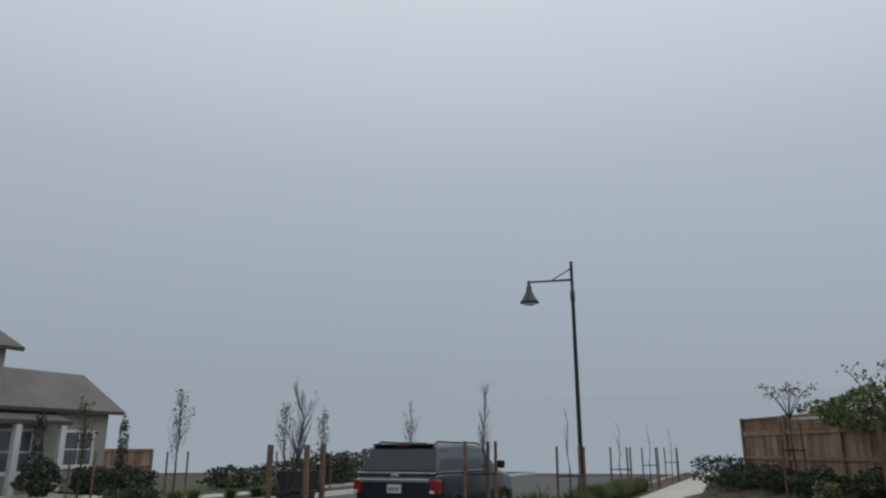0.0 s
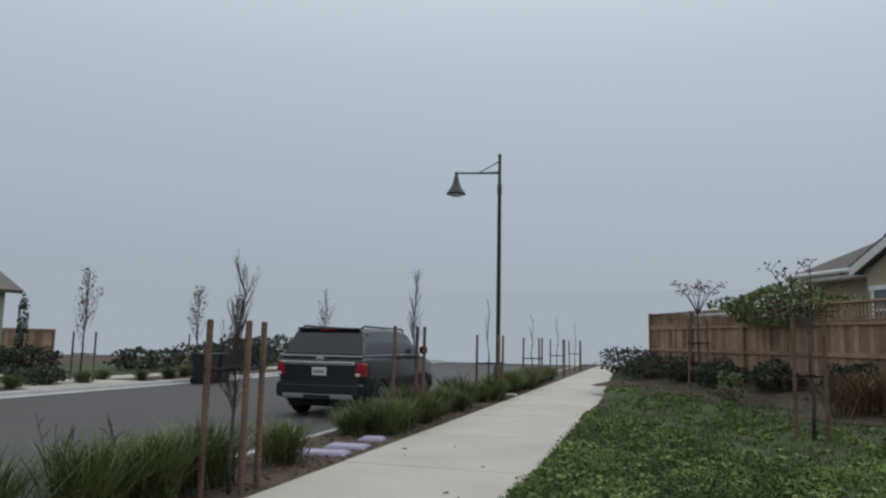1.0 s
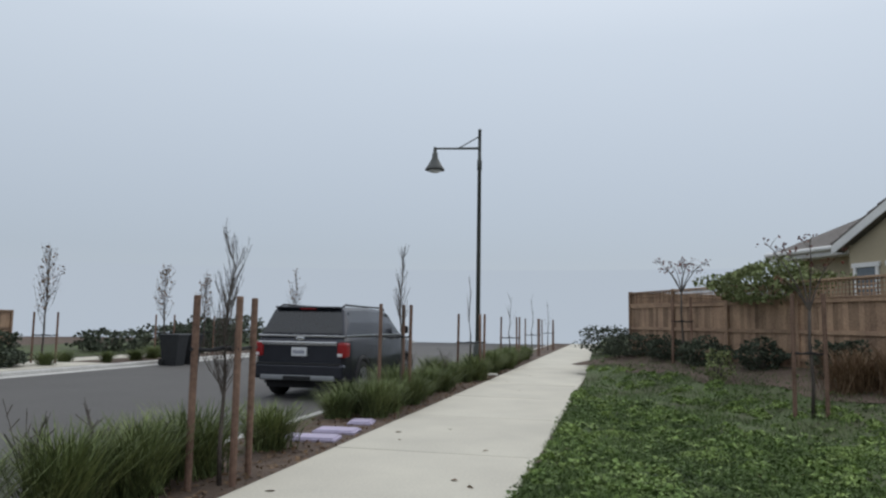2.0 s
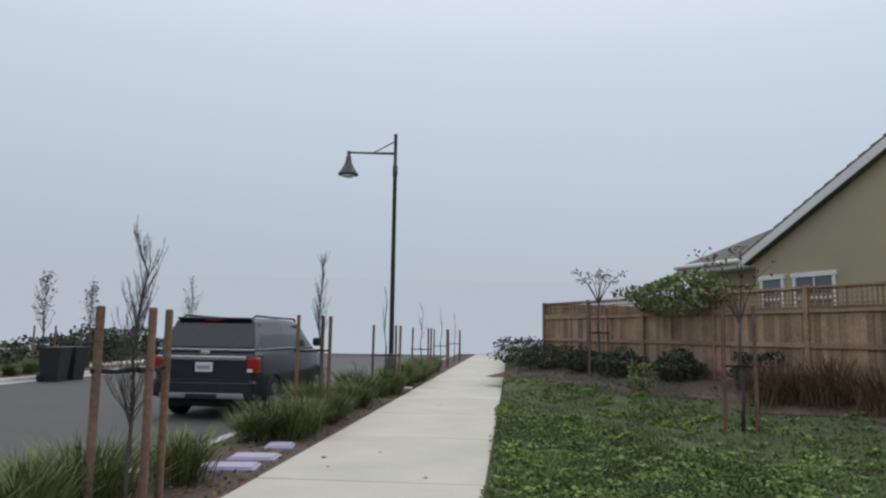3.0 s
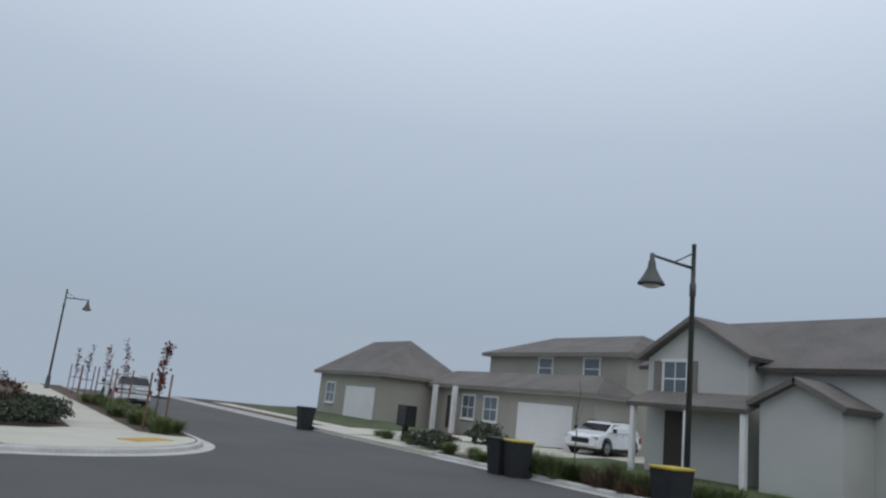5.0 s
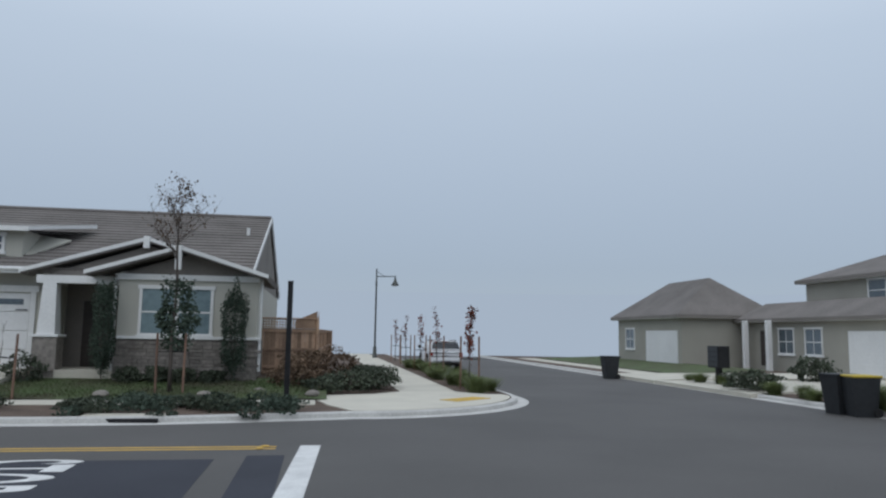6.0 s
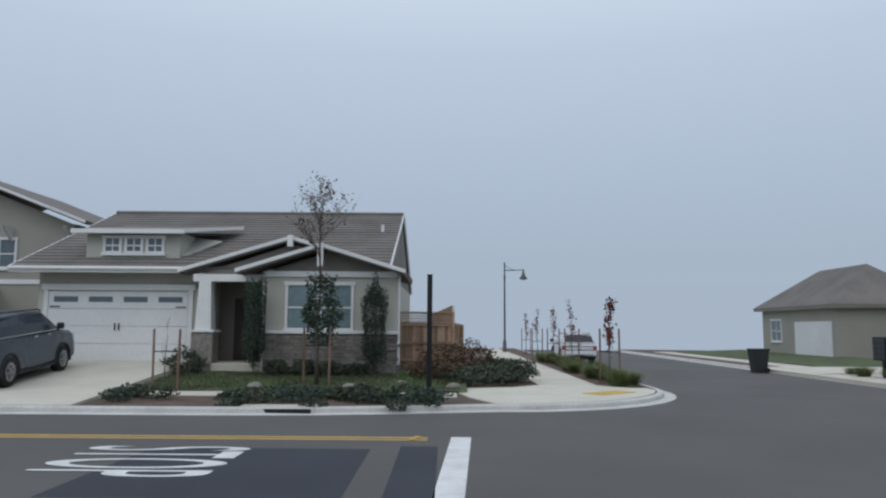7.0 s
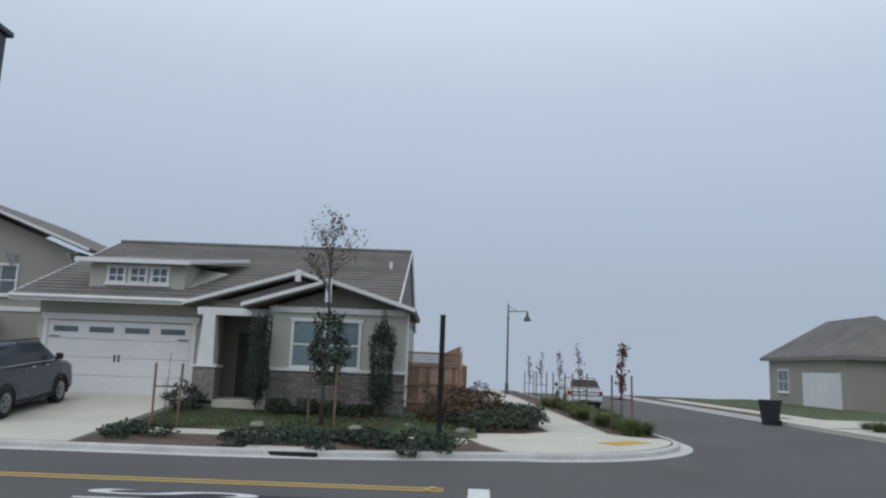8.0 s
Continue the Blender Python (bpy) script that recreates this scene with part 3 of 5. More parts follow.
tagged(from_mesh("ground_cover", leaf_mesh("ground_cover", np.stack([px, py, pz], 1), 0.03, r, 0.45, 1.5), LEAF_LOW), "low bright green weeds over the lawn", "ground cover", kind="stuff")
centres = np.stack([np.abs(r.normal(size=900)) * 2.8 + 0.02, 2.0 + r.exponential(6.0, 900)], 1)
away = (centres[:, 0] - F0.x) * FN.x + (centres[:, 1] - F0.y) * FN.y
centres = centres[(away < -1.6) & (np.sin(centres[:, 0] * 2.6 + centres[:, 1]) > -0.35) & (centres[:, 0] < 9)]
pick = r.integers(0, len(centres), 52000)
size_ = r.uniform(0.06, 0.2, len(centres))[pick]
ang, rad = r.uniform(0, 6.283, 52000), np.sqrt(r.uniform(0, 1, 52000))
px, py = centres[pick, 0] + size_ * rad * np.cos(ang), centres[pick, 1] + size_ * rad * np.sin(ang)
pz = np.array([rise(a, e) for a, e in zip(px, py)]) + 0.03 + 0.55 * size_ * (1 - rad**2) * r.uniform(0.5, 1.1, 52000)
tagged(from_mesh("weed_clumps", leaf_mesh("weed_clumps", np.stack([px, py, pz], 1), 0.042, r, 0.45, 1.3), WEED), "bright green weed clumps on the lawn", "ground cover", kind="stuff")
n = 90000
px = np.abs(r.normal(size=n)) * 2.8 - 0.05
py = 2.0 + r.exponential(6.5, n)
grown = np.sin(px * 2.9 + 0.7 * py) * np.sin(py * 1.9 - 0.8 * px) + 0.5 * np.sin(px * 6.1 + py * 4.3) + r.normal(size=n) * 0.25 > -0.42
px, py = px[grown], py[grown]
px, py = np.concatenate([px, r.uniform(-0.05, 7.0, 30000)]), np.concatenate([py, r.uniform(-8.0, 2.6, 30000)])
pz = np.array([rise(a, b) for a, b in zip(px, py)]) + 0.01
tagged(from_mesh("lawn_grass", blade_mesh("lawn_grass", np.stack([px, py, pz], 1), 0.12, 0.11, r, 0.0035), LEAF_LOW), "short green grass blades on the lawn", "grass", kind="stuff")
n = 260
cx, cy = np.repeat(np.abs(r.normal(size=n)) * 2.3 + 0.1, 11), np.repeat(3.2 + r.exponential(4.5, n), 11)
cz = np.array([rise(a, b) for a, b in zip(cx, cy)]) + 0.035
tagged(from_mesh("dandelion_rosettes", blade_mesh("dandelion_rosettes", np.stack([cx, cy, cz], 1), 0.11, 0.17, r, 0.017, 0.5), WEED), "broad-leaved weed rosettes in the lawn", "ground cover", kind="stuff")
n = 160
px, py = r.uniform(-2.3, 5.5, n), 3 + r.exponential(6, n)
pz = np.where(px < -0.1, 0.006, np.array([rise(a, b) for a, b in zip(px, py)]) + 0.07)
tagged(from_mesh("fallen_leaves", leaf_mesh("fallen_leaves", np.stack([px, py, pz], 1)[(px > 0) | (r.uniform(size=n) < 0.35)], 0.05, r, 0.97, 1.4), DRYLEAF), "scattered brown fallen leaves", "fallen leaves", kind="stuff")
n = 2500
px, py = r.uniform(-3.8, -2.48, n), r.uniform(2, 22, n)
tagged(from_mesh("mulch_chips", leaf_mesh("mulch_chips", np.stack([px, py, 0 * px - 0.008], 1), 0.035, r, 0.85, 1.8), DRYLEAF), "loose bark chips on the mulch bed", "mulch", kind="stuff")


# soft green mounds of clover on the lawn
for k, (x, y, w, h) in enumerate(((2.75, 4.5, 0.75, 0.2), (3.7, 5.0, 0.7, 0.2), (1.7, 7.6, 0.5, 0.12), (0.75, 9.0, 0.45, 0.1), (3.3, 8.2, 0.6, 0.12))):
    r = np.random.default_rng(400 + k)
    m = 3600 if k < 2 else 1500
    d = r.normal(size=(m, 2)) * 0.5
    q = np.stack([d[:, 0] * w, d[:, 1] * w, h * np.exp(-(d**2).sum(1) * 1.6) * r.uniform(0.6, 1.1, m)], 1)
    mound = thing("clover_mound", pose(x, y, rise(x, y) + 0.02), "soft bright green clover mound on the lawn", "plant", "clover mounds")
    from_mesh("foliage", leaf_mesh("leaves", q, 0.022, r, 0.4, 1.2), WEED if k > 1 else LEAF_LOW, mound)
r = np.random.default_rng(77)


bm = bmesh.new()
rows_ = []
for i in range(41):
    s = 0.5 + 21.5 * i / 40
    line_ = []
    for k in range(6):
        p = F0 + FD * s - FN * (2.1 * k / 5 + (0.25 * math.sin(s * 1.9) if k == 5 else 0))
        line_.append(bm.verts.new((p.x, p.y, rise(p.x, p.y) + 0.035)))
    rows_.append(line_)
for a, e in zip(rows_, rows_[1:]):
    for k in range(5):
        bm.faces.new((a[k], a[k + 1], e[k + 1], e[k]))
bmesh.ops.recalc_face_normals(bm, faces=bm.faces)
tagged(done("fence_bed", bm, MULCH, smooth=True), "dark mulch bed along the foot of the fence", "ground", kind="structure")


def shrub(name, x, y, z, rx, ry, h, n, mat, label, seed, size=0.05, category="shrub", group="", stems=True):
    """A clump of small leaves over bare stems, with an uneven outline."""
    r = np.random.default_rng(seed)
    root = thing(name, pose(x, y, z - 0.02), label, category, group)
    if stems:
        bm = bmesh.new()
        for k in range(7):
            a = k * 0.9
            tube([(0, 0, 0), (rx * 0.3 * math.cos(a), ry * 0.3 * math.sin(a), h * 0.4), (rx * 0.6 * math.cos(a), ry * 0.6 * math.sin(a), h * 0.75)], [0.015, 0.01, 0.004], 5, bm)
        part("stem_cluster", bm, BARK, root)
    d = r.normal(size=(n, 3))
    d /= np.linalg.norm(d, axis=1)[:, None]
    lump = 1 + 0.22 * np.sin(5 * d[:, 0] + seed) * np.sin(4 * d[:, 1] + 2 * seed) + 0.15 * np.sin(7 * d[:, 2] + seed)
    rad = r.uniform(0.45, 1.05, n) ** 0.5 * lump
    p = d * rad[:, None] * np.array([rx, ry, h * 0.5]) + np.array([0, 0, h * 0.5])
    p = p[p[:, 2] > 0.01]
    from_mesh("foliage", leaf_mesh("leaves", p, size, r), mat, root)
    return root


def by_fence(s, out):
    """A place s metres along the fence from its far end and out metres before it."""
    p = F0 + FD * s - FN * out
    return p.x, p.y, rise(p.x, p.y)


for k, (s, out, w, h) in enumerate(((-0.5, 0.6, 0.95, 0.95), (1.3, 0.7, 0.8, 0.8), (3.2, 0.6, 0.62, 0.7), (5.0, 0.7, 0.58, 0.7), (7.0, 0.6, 0.55, 0.68), (9.4, 0.6, 0.55, 0.7))):
    x, y, z = by_fence(s, out)
    shrub("shrub", x, y, z, w, w, h, 1500, SHRUB, "dark green rounded shrub before the fence", 60 + k, 0.055, group="shrubs along the fence")
x, y, z = by_fence(7.6, 2.1)
shrub("yellow_weed", x, y, z, 0.3, 0.3, 0.75, 420, VINE, "upright yellowish weed in the mulch bed", 79, 0.045, "plant")
for k, (s, out, h, n) in enumerate(((10.6, 1.5, 0.95, 700), (11.5, 1.2, 1.05, 700), (12.6, 1.3, 0.95, 600))):
    x, y, z = by_fence(s, out)
    tuft("ornamental_grass", x, y, "tall brown ornamental grass clump before the fence", h, n, 0.75, DRYLEAF, z, 85 + k, 0.2)
for k, (s, out, w, h) in enumerate(((13.6, 1.0, 0.7, 0.9),)):
    x, y, z = by_fence(s, out)
    shrub("dry_shrub", x, y, z, w, w, h, 1500, TAN_SHRUB, "brown half-dry shrub at the foot of the fence", 80 + k, 0.05, group="shrubs along the fence")


def crape_myrtle(x, y, z, fork, tips, label, seed, leaves=15):
    """One bare stem to a fork, then arching boughs that end in side twigs with a few leaves."""
    rnd, r = random.Random(seed), np.random.default_rng(seed)
    root = thing("crape_myrtle", pose(x, y, z - 0.02), label, "tree", "crape myrtles along the fence")
    f = Vector(fork)
    part("trunk", tube([(0, 0, 0), tuple(f * 0.35 + Vector((0.02, 0, 0))), tuple(f * 0.7 - Vector((0.015, 0, 0))), tuple(f)], [0.034, 0.03, 0.026, 0.023], 7), BARK, root, smooth=True)
    bm, at_ = bmesh.new(), []
    for tip in tips:
        e = Vector(tip)
        mid = f.lerp(e, 0.5) + Vector((rnd.uniform(-0.05, 0.05), rnd.uniform(-0.05, 0.05), 0.13 + rnd.uniform(0, 0.08)))
        bough = [f, f.lerp(mid, 0.5) + Vector((0, 0, 0.04)), mid, mid.lerp(e, 0.55) + Vector((0, 0, 0.03)), e]
        tube([tuple(p) for p in bough], [0.017, 0.013, 0.010, 0.007, 0.004], 6, bm)
        for q in range(5):
            p = mid.lerp(e, rnd.uniform(0.0, 1.0))
            o = p + Vector((rnd.uniform(-0.2, 0.2), rnd.uniform(-0.2, 0.2), rnd.uniform(0.0, 0.16)))
            tube([tuple(p), tuple(p.lerp(o, 0.6) + Vector((0, 0, 0.02))), tuple(o)], [0.005, 0.004, 0.002], 4, bm)
            at_ += [o + Vector((r.normal() * 0.03, r.normal() * 0.03, r.normal() * 0.025)) for _ in range(leaves // 5)]
        at_ += [e + Vector((r.normal() * 0.06, r.normal() * 0.06, r.normal() * 0.04)) for _ in range(leaves // 2)]
    part("crown", bm, BARK, root)
    from_mesh("foliage", leaf_mesh("leaves", np.array([p[:] for p in at_]), 0.036, r), REDLEAF, root)
    return root


z = rise(3.68, 11.4)
crape_myrtle(3.68, 11.4, z, (0.0, 0.0, 1.75 - z), [(-0.55, 0.35, 2.86 - z), (-0.3, 0.25, 2.74 - z), (0.04, 0.02, 2.86 - z), (0.3, -0.1, 2.5 - z), (-0.42, 0.1, 2.25 - z)], "small bare crape myrtle with a few russet leaves on arching boughs", 91)
staking([(3.45, 11.5), (3.88, 11.36)], 2.0 - z, (3.68, 11.4), "two wooden stakes beside a small tree", 1.0, z)
z = rise(2.45, 19.2)
crape_myrtle(2.45, 19.2, z, (0.0, 0.0, 2.35 - z), [(-0.62, 0.2, 3.2 - z), (0.6, -0.3, 3.14 - z), (-0.3, -0.3, 3.1 - z), (0.25, 0.35, 3.15 - z), (0.0, 0.0, 3.2 - z), (-0.45, 0.4, 3.0 - z), (0.45, 0.1, 2.95 - z), (0.1, -0.45, 3.0 - z)], "small umbrella-shaped crape myrtle with sparse leaves", 92, 20)
staking([(2.2, 19.1), (2.7, 19.3)], 1.75, (2.45, 19.2), "two wooden stakes beside a small tree", 1.1, z)
x, y, z = by_fence(6.6, -0.05)
shrub("climbing_vine", x, y, z + 1.45, 1.35, 1.6, 0.95, 3600, VINE, "green vine spilling over the fence top", 95, 0.07, "vine", stems=True)


# ---- timber fence ----
def fence(name, a, b, z_at, height, label, lattice_from=None, lattice_to=None, group=""):
    """Vertical boards between posts, rails on the face; an optional lattice strip above."""
    a, b = Vector(a), Vector(b)
    d = (b - a)
    length, d = d.length, d.normalized()
    root = thing(name, Matrix.Translation((a.x, a.y, 0)) @ Matrix.Rotation(math.atan2(d.y, d.x), 4, "Z"), label, "fence")
    bw = 0.137
    bm = box(0, -0.012, 0, bw - 0.005, 0.012, height - 0.06, 0.003)
    board = bpy.data.meshes.new("board")
    bm.to_mesh(board)
    bm.free()
    board.materials.append(BOARD)
    rnd = random.Random(int(length * 100))
    for i in range(int(length / bw)):
        p = a + d * (i * bw)
        ob = new("board", board)
        ob.parent = root
        ob.location = (i * bw, rnd.uniform(-0.004, 0.004), z_at(p.x, p.y) + 0.03)
        ob.rotation_euler = (0, rnd.uniform(-0.004, 0.004), 0)
    spans = max(1, round(length / 2.4))
    for i in range(spans + 1):
        u = length * i / spans
        p = a + d * u
        z = z_at(p.x, p.y)
        over = 0.42 if lattice_from is not None and lattice_from - 0.1 <= u <= lattice_to + 0.1 else 0.02
        part("post", box(u - 0.05, -0.075, z - 0.1, u + 0.05, 0.025, z + height + over, 0.006), BOARD, root)
    for i in range(spans):
        u0, u1 = length * i / spans + 0.05, length * (i + 1) / spans - 0.05
        m = a + d * (u0 + u1) / 2
        z = z_at(m.x, m.y)
        for zz, hh in ((0.22, 0.09), (height * 0.52, 0.09), (height - 0.10, 0.09)):
            part("rail", box(u0, -0.055, z + zz, u1, -0.014, z + zz + hh, 0.004), BOARD, root)
        part("cap", box(u0 - 0.05, -0.07, z + height - 0.012, u1 + 0.05, 0.05, z + height + 0.026, 0.004), BOARD, root)
        if lattice_from is not None and lattice_from - 0.1 <= u0 and u1 <= lattice_to + 0.2:
            bm = bmesh.new()
            q = u0
            while q < u1:
                box(q, -0.02, z + height + 0.03, q + 0.03, -0.006, z + height + 0.36, bm=bm)
                q += 0.10
            for k in range(4):
                box(u0, -0.004, z + height + 0.05 + k * 0.09, u1, 0.008, z + height + 0.08 + k * 0.09, bm=bm)
            tagged(part("lattice", bm, BOARD, root, "square wooden lattice strip"), kind="stuff")
            part("lattice_rail", box(u0 - 0.05, -0.06, z + height + 0.36, u1 + 0.05, 0.04, z + height + 0.40, 0.004), BOARD, root)
    return root


FEND = F0 + FD * 20
fence("timber_fence", F0, FEND, lambda x, y: 0.5, 1.6, "weathered redwood board fence with a lattice top", 0.0, 20.0)
fence("timber_fence", F0 + FN * 0.06, F0 + FN * 14, lambda x, y: 0.5, 1.98, "weathered redwood board fence running back from the corner")


# ---- street lamp ----
def street_lamp(x, y, turn, height, label, scale=1.0):
    root = thing("street_lamp", pose(x, y, 0, 0, 0, turn) @ Matrix.Diagonal((scale, scale, scale, 1)), label, "street lamp", "street lamps")
    h = height
    part("base", lathe([(0.17, -0.02), (0.17, 0.10), (0.15, 0.14), (0.13, 0.75), (0.10, 0.86), (0.075, 0.92)], 16), POLE, root, smooth=True)
    part("pole", lathe([(0.072, 0.85), (0.058, h - 1.3), (0.075, h - 1.28), (0.075, h - 0.98), (0.055, h - 0.95), (0.05, h - 0.06), (0.06, h - 0.05), (0.045, h)], 14), POLE, root, smooth=True)
    part("arm", tube([(0, 0, h - 0.60), (-0.7, 0, h - 0.58), (-1.42, 0, h - 0.55)], [0.04, 0.034, 0.03], 10), POLE, root, smooth=True)
    part("brace", tube([(0, 0, h - 0.22), (-0.45, 0, h - 0.46), (-0.68, 0, h - 0.57)], [0.02, 0.018, 0.016], 8), POLE, root, smooth=True)
    bm = lathe([(0.03, h - 0.50), (0.055, h - 0.52), (0.055, h - 0.66), (0.08, h - 0.70), (0.10, h - 0.86), (0.16, h - 0.98), (0.24, h - 1.12), (0.30, h - 1.20), (0.31, h - 1.24), (0.28, h - 1.245)], 24)
    bmesh.ops.translate(bm, vec=(-1.42, 0, 0), verts=bm.verts)
    shade = part("shade", bm, POLE, root, "bell-shaped metal shade", smooth=True)
    bm = lathe([(0.20, h - 1.25), (0.22, h - 1.27), (0.12, h - 1.31), (0.02, h - 1.32)], 20)
    bmesh.ops.translate(bm, vec=(-1.42, 0, 0), verts=bm.verts)
    part("lens", bm, WHITE_N, shade, "unlit pale lens", smooth=True)
    return root


street_lamp(-3.29, 20.9, 0, 7.44, "tall dark street lamp with a bell shade over the road")
street_lamp(-14.95, -12.8, 180, 6.13, "tall dark street lamp with a bell shade over the road")
street_lamp(-5.05, -57.0, 0, 6.7, "tall dark street lamp with a bell shade beside the walk")

# meter box lids in the bed
for x, y, a, w in ((-2.99, 7.85, 8, 0.66), (-2.9, 8.52, 5, 0.52), (-2.87, 9.42, 10, 0.30), (-2.85, 20.0, 0, 0.55)):
    lid = thing("meter_box", pose(x, y, -0.02, 0, 0, a), "pale purple utility box lid in the mulch" if y < 15 else "pale concrete utility box lid in the mulch", "utility box", "utility boxes")
    part("rim", box(-w / 2 - 0.03, -0.20, -0.03, w / 2 + 0.03, 0.20, 0.03, 0.01), KERB if y > 15 else LID, lid)
    part("lid", box(-w / 2, -0.17, 0.02, w / 2, 0.17, 0.05, 0.015), LID if y < 15 else CONCRETE, lid)


# ---- vehicles ----
def loft(sections):
    """A closed body through cross-sections (y, list of (x, z))."""
    bm = bmesh.new()
    rings = [[bm.verts.new((x, y, z)) for x, z in sec] for y, sec in sections]
    k = len(rings[0])
    for a, b in zip(rings, rings[1:]):
        for i in range(k):
            bm.faces.new((a[i], a[(i + 1) % k], b[(i + 1) % k], b[i]))
    bm.faces.new(rings[0][::-1])
    bm.faces.new(rings[-1])
    bmesh.ops.recalc_face_normals(bm, faces=bm.faces)
    return bm


def ring(w, z0, z1, tuck=0.0, round_=0.08):
    """Half-width w at the foot, w - tuck at the top, rounded corners."""
    t = w - tuck
    right = [(w - round_, z0), (w, z0 + round_), (w - tuck * 0.25, z0 + (z1 - z0) * 0.5), (t, z1 - round_), (t - round_, z1)]
    return right + [(-x, z) for x, z in right[::-1]]


def car(name, m, label, paint, length=5.3, width=2.0, height=1.84, tall=True, sedan=False):
    """A car with its tail at y = 0 and its nose at +y; the ground at z = 0."""
    root = thing(name, m, label, "car", "parked cars")
    L, W, H = length, width / 2, height
    belt, floor = H * (0.675 if tall else 0.60), 0.34 if tall else 0.30
    nose = L - 0.02
    hood = L * (0.70 if not sedan else 0.68)
    body = loft([(0.0, ring(W * 0.90, floor + 0.14, belt - 0.12, 0.02)), (0.07, ring(W * 0.97, floor + 0.05, belt - 0.02, 0.02)), (0.35, ring(W, floor, belt, 0.03)), (L * 0.5, ring(W, floor - 0.04, belt, 0.03)), (hood, ring(W, floor, belt + 0.02, 0.04)), (hood + 0.55, ring(W, floor, belt - 0.03, 0.06)), (nose - 0.25, ring(W * 0.97, floor, belt - 0.12, 0.08)), (nose, ring(W * 0.88, floor + 0.1, belt - 0.26, 0.04))])
    part("body", body, paint, root, smooth=False)
    c0, c1 = (0.10, hood + 0.35) if not sedan else (0.75, hood + 0.30)
    r0_, r1_ = (c0 + 0.32, c1 - 0.85) if not sedan else (c0 + 0.75, c1 - 0.85)
    cab = loft([(c0, ring(W * 0.93, belt - 0.03, belt + 0.04, 0.03, 0.02)), (r0_, ring(W * 0.93, belt - 0.03, H - 0.03, 0.16, 0.06)), ((r0_ + r1_) / 2, ring(W * 0.94, belt - 0.03, H, 0.16, 0.06)), (r1_, ring(W * 0.94, belt - 0.03, H - 0.05, 0.16, 0.06)), (c1, ring(W * 0.92, belt - 0.03, belt + 0.03, 0.03, 0.02))])
    part("roof", cab, paint, root)
    # glazing, a few millimetres proud
    zt, zb = H - 0.13, belt + 0.06

    def side_x(z):
        t = (z - belt + 0.03) / (H - belt)
        return W * 0.938 - 0.16 * max(0.0, min(1.0, t)) + 0.004

    n_side = 3 if not sedan else 2
    y0, y1 = r0_ + 0.02 if not sedan else r0_ - 0.2, r1_ + 0.05
    for sgn in (1, -1):
        for k in range(n_side):
            a, b = y0 + (y1 - y0) * k / n_side + 0.04, y0 + (y1 - y0) * (k + 1) / n_side - 0.04
            f = 0.55 if k == n_side - 1 else 0.0
            pts = [(sgn * side_x(zb), a, zb), (sgn * side_x(zb), b + f, zb), (sgn * side_x(zt), b, zt), (sgn * side_x(zt), a + (0.0 if k else 0.08), zt)]
            part("side_window", slab(pts if sgn > 0 else pts[::-1], 0.02), CAR_GLASS, root)
    ty = lambda z: c0 + (r0_ - c0) * (z - belt - 0.04) / (H - 0.07 - belt)
    rear = [(-W * 0.87, ty(zb) - 0.012, zb), (W * 0.87, ty(zb) - 0.012, zb), (W * 0.75, ty(zt + 0.02) - 0.012, zt + 0.02), (-W * 0.75, ty(zt + 0.02) - 0.012, zt + 0.02)]
    part("rear_window", slab(rear, 0.02), CAR_GLASS, root)
    fy = lambda z: c1 - (c1 - r1_) * (z - belt - 0.03) / (H - 0.08 - belt)
    front = [(W * 0.82, fy(zb) + 0.014, zb), (-W * 0.82, fy(zb) + 0.014, zb), (-W * 0.74, fy(zt) + 0.014, zt), (W * 0.74, fy(zt) + 0.014, zt)]
    part("windscreen", slab(front, 0.02), CAR_GLASS, root)
    # wheels
    wr = 0.39 if tall else 0.34
    for sgn in (1, -1):
        for wy in (L * 0.19, L * 0.79):
            bm = lathe([(wr * 0.62, -0.11), (wr * 0.94, -0.12), (wr, -0.08), (wr, 0.08), (wr * 0.94, 0.12), (wr * 0.62, 0.11)], 28)
            bmesh.ops.rotate(bm, matrix=Matrix.Rotation(radians(90), 3, "Y"), verts=bm.verts)
            bmesh.ops.translate(bm, vec=(sgn * (W - 0.115), wy, wr), verts=bm.verts)
            wheel = part("wheel", bm, TYRE, root, "black rubber tyre", smooth=True)
            bm = bmesh.new()
            lathe([(wr * 0.60, 0.105), (wr * 0.64, 0.125), (wr * 0.55, 0.118), (wr * 0.12, 0.10), (wr * 0.10, 0.126), (0.01, 0.128)], 28, bm)
            for s in range(5):
                spoke = bmesh.ops.create_cube(bm, size=1)["verts"]
                bmesh.ops.scale(bm, vec=(wr * 0.48, 0.06, 0.03), verts=spoke)
                bmesh.ops.translate(bm, vec=(wr * 0.34, 0, 0.118), verts=spoke)
                bmesh.ops.rotate(bm, matrix=Matrix.Rotation(s * 1.2566, 3, "Z"), verts=spoke)
            bmesh.ops.rotate(bm, matrix=Matrix.Rotation(radians(90 * sgn), 3, "Y"), verts=bm.verts)
            bmesh.ops.translate(bm, vec=(sgn * (W - 0.115), wy, wr), verts=bm.verts)
            part("rim", bm, RIM, wheel, "five-spoke alloy rim")
            bm = tube([(sgn * (W - 0.01), wy + (wr + 0.06) * math.cos(a), wr + (wr + 0.06) * math.sin(a)) for a in np.linspace(-0.25, math.pi + 0.25, 14)], [0.045] * 14, 6)
            part("wheel_arch", bm, PLASTIC, root)
    part("sill", box(-W - 0.005, L * 0.27, 0.27, W + 0.005, L * 0.71, 0.36, 0.02), PLASTIC, root)
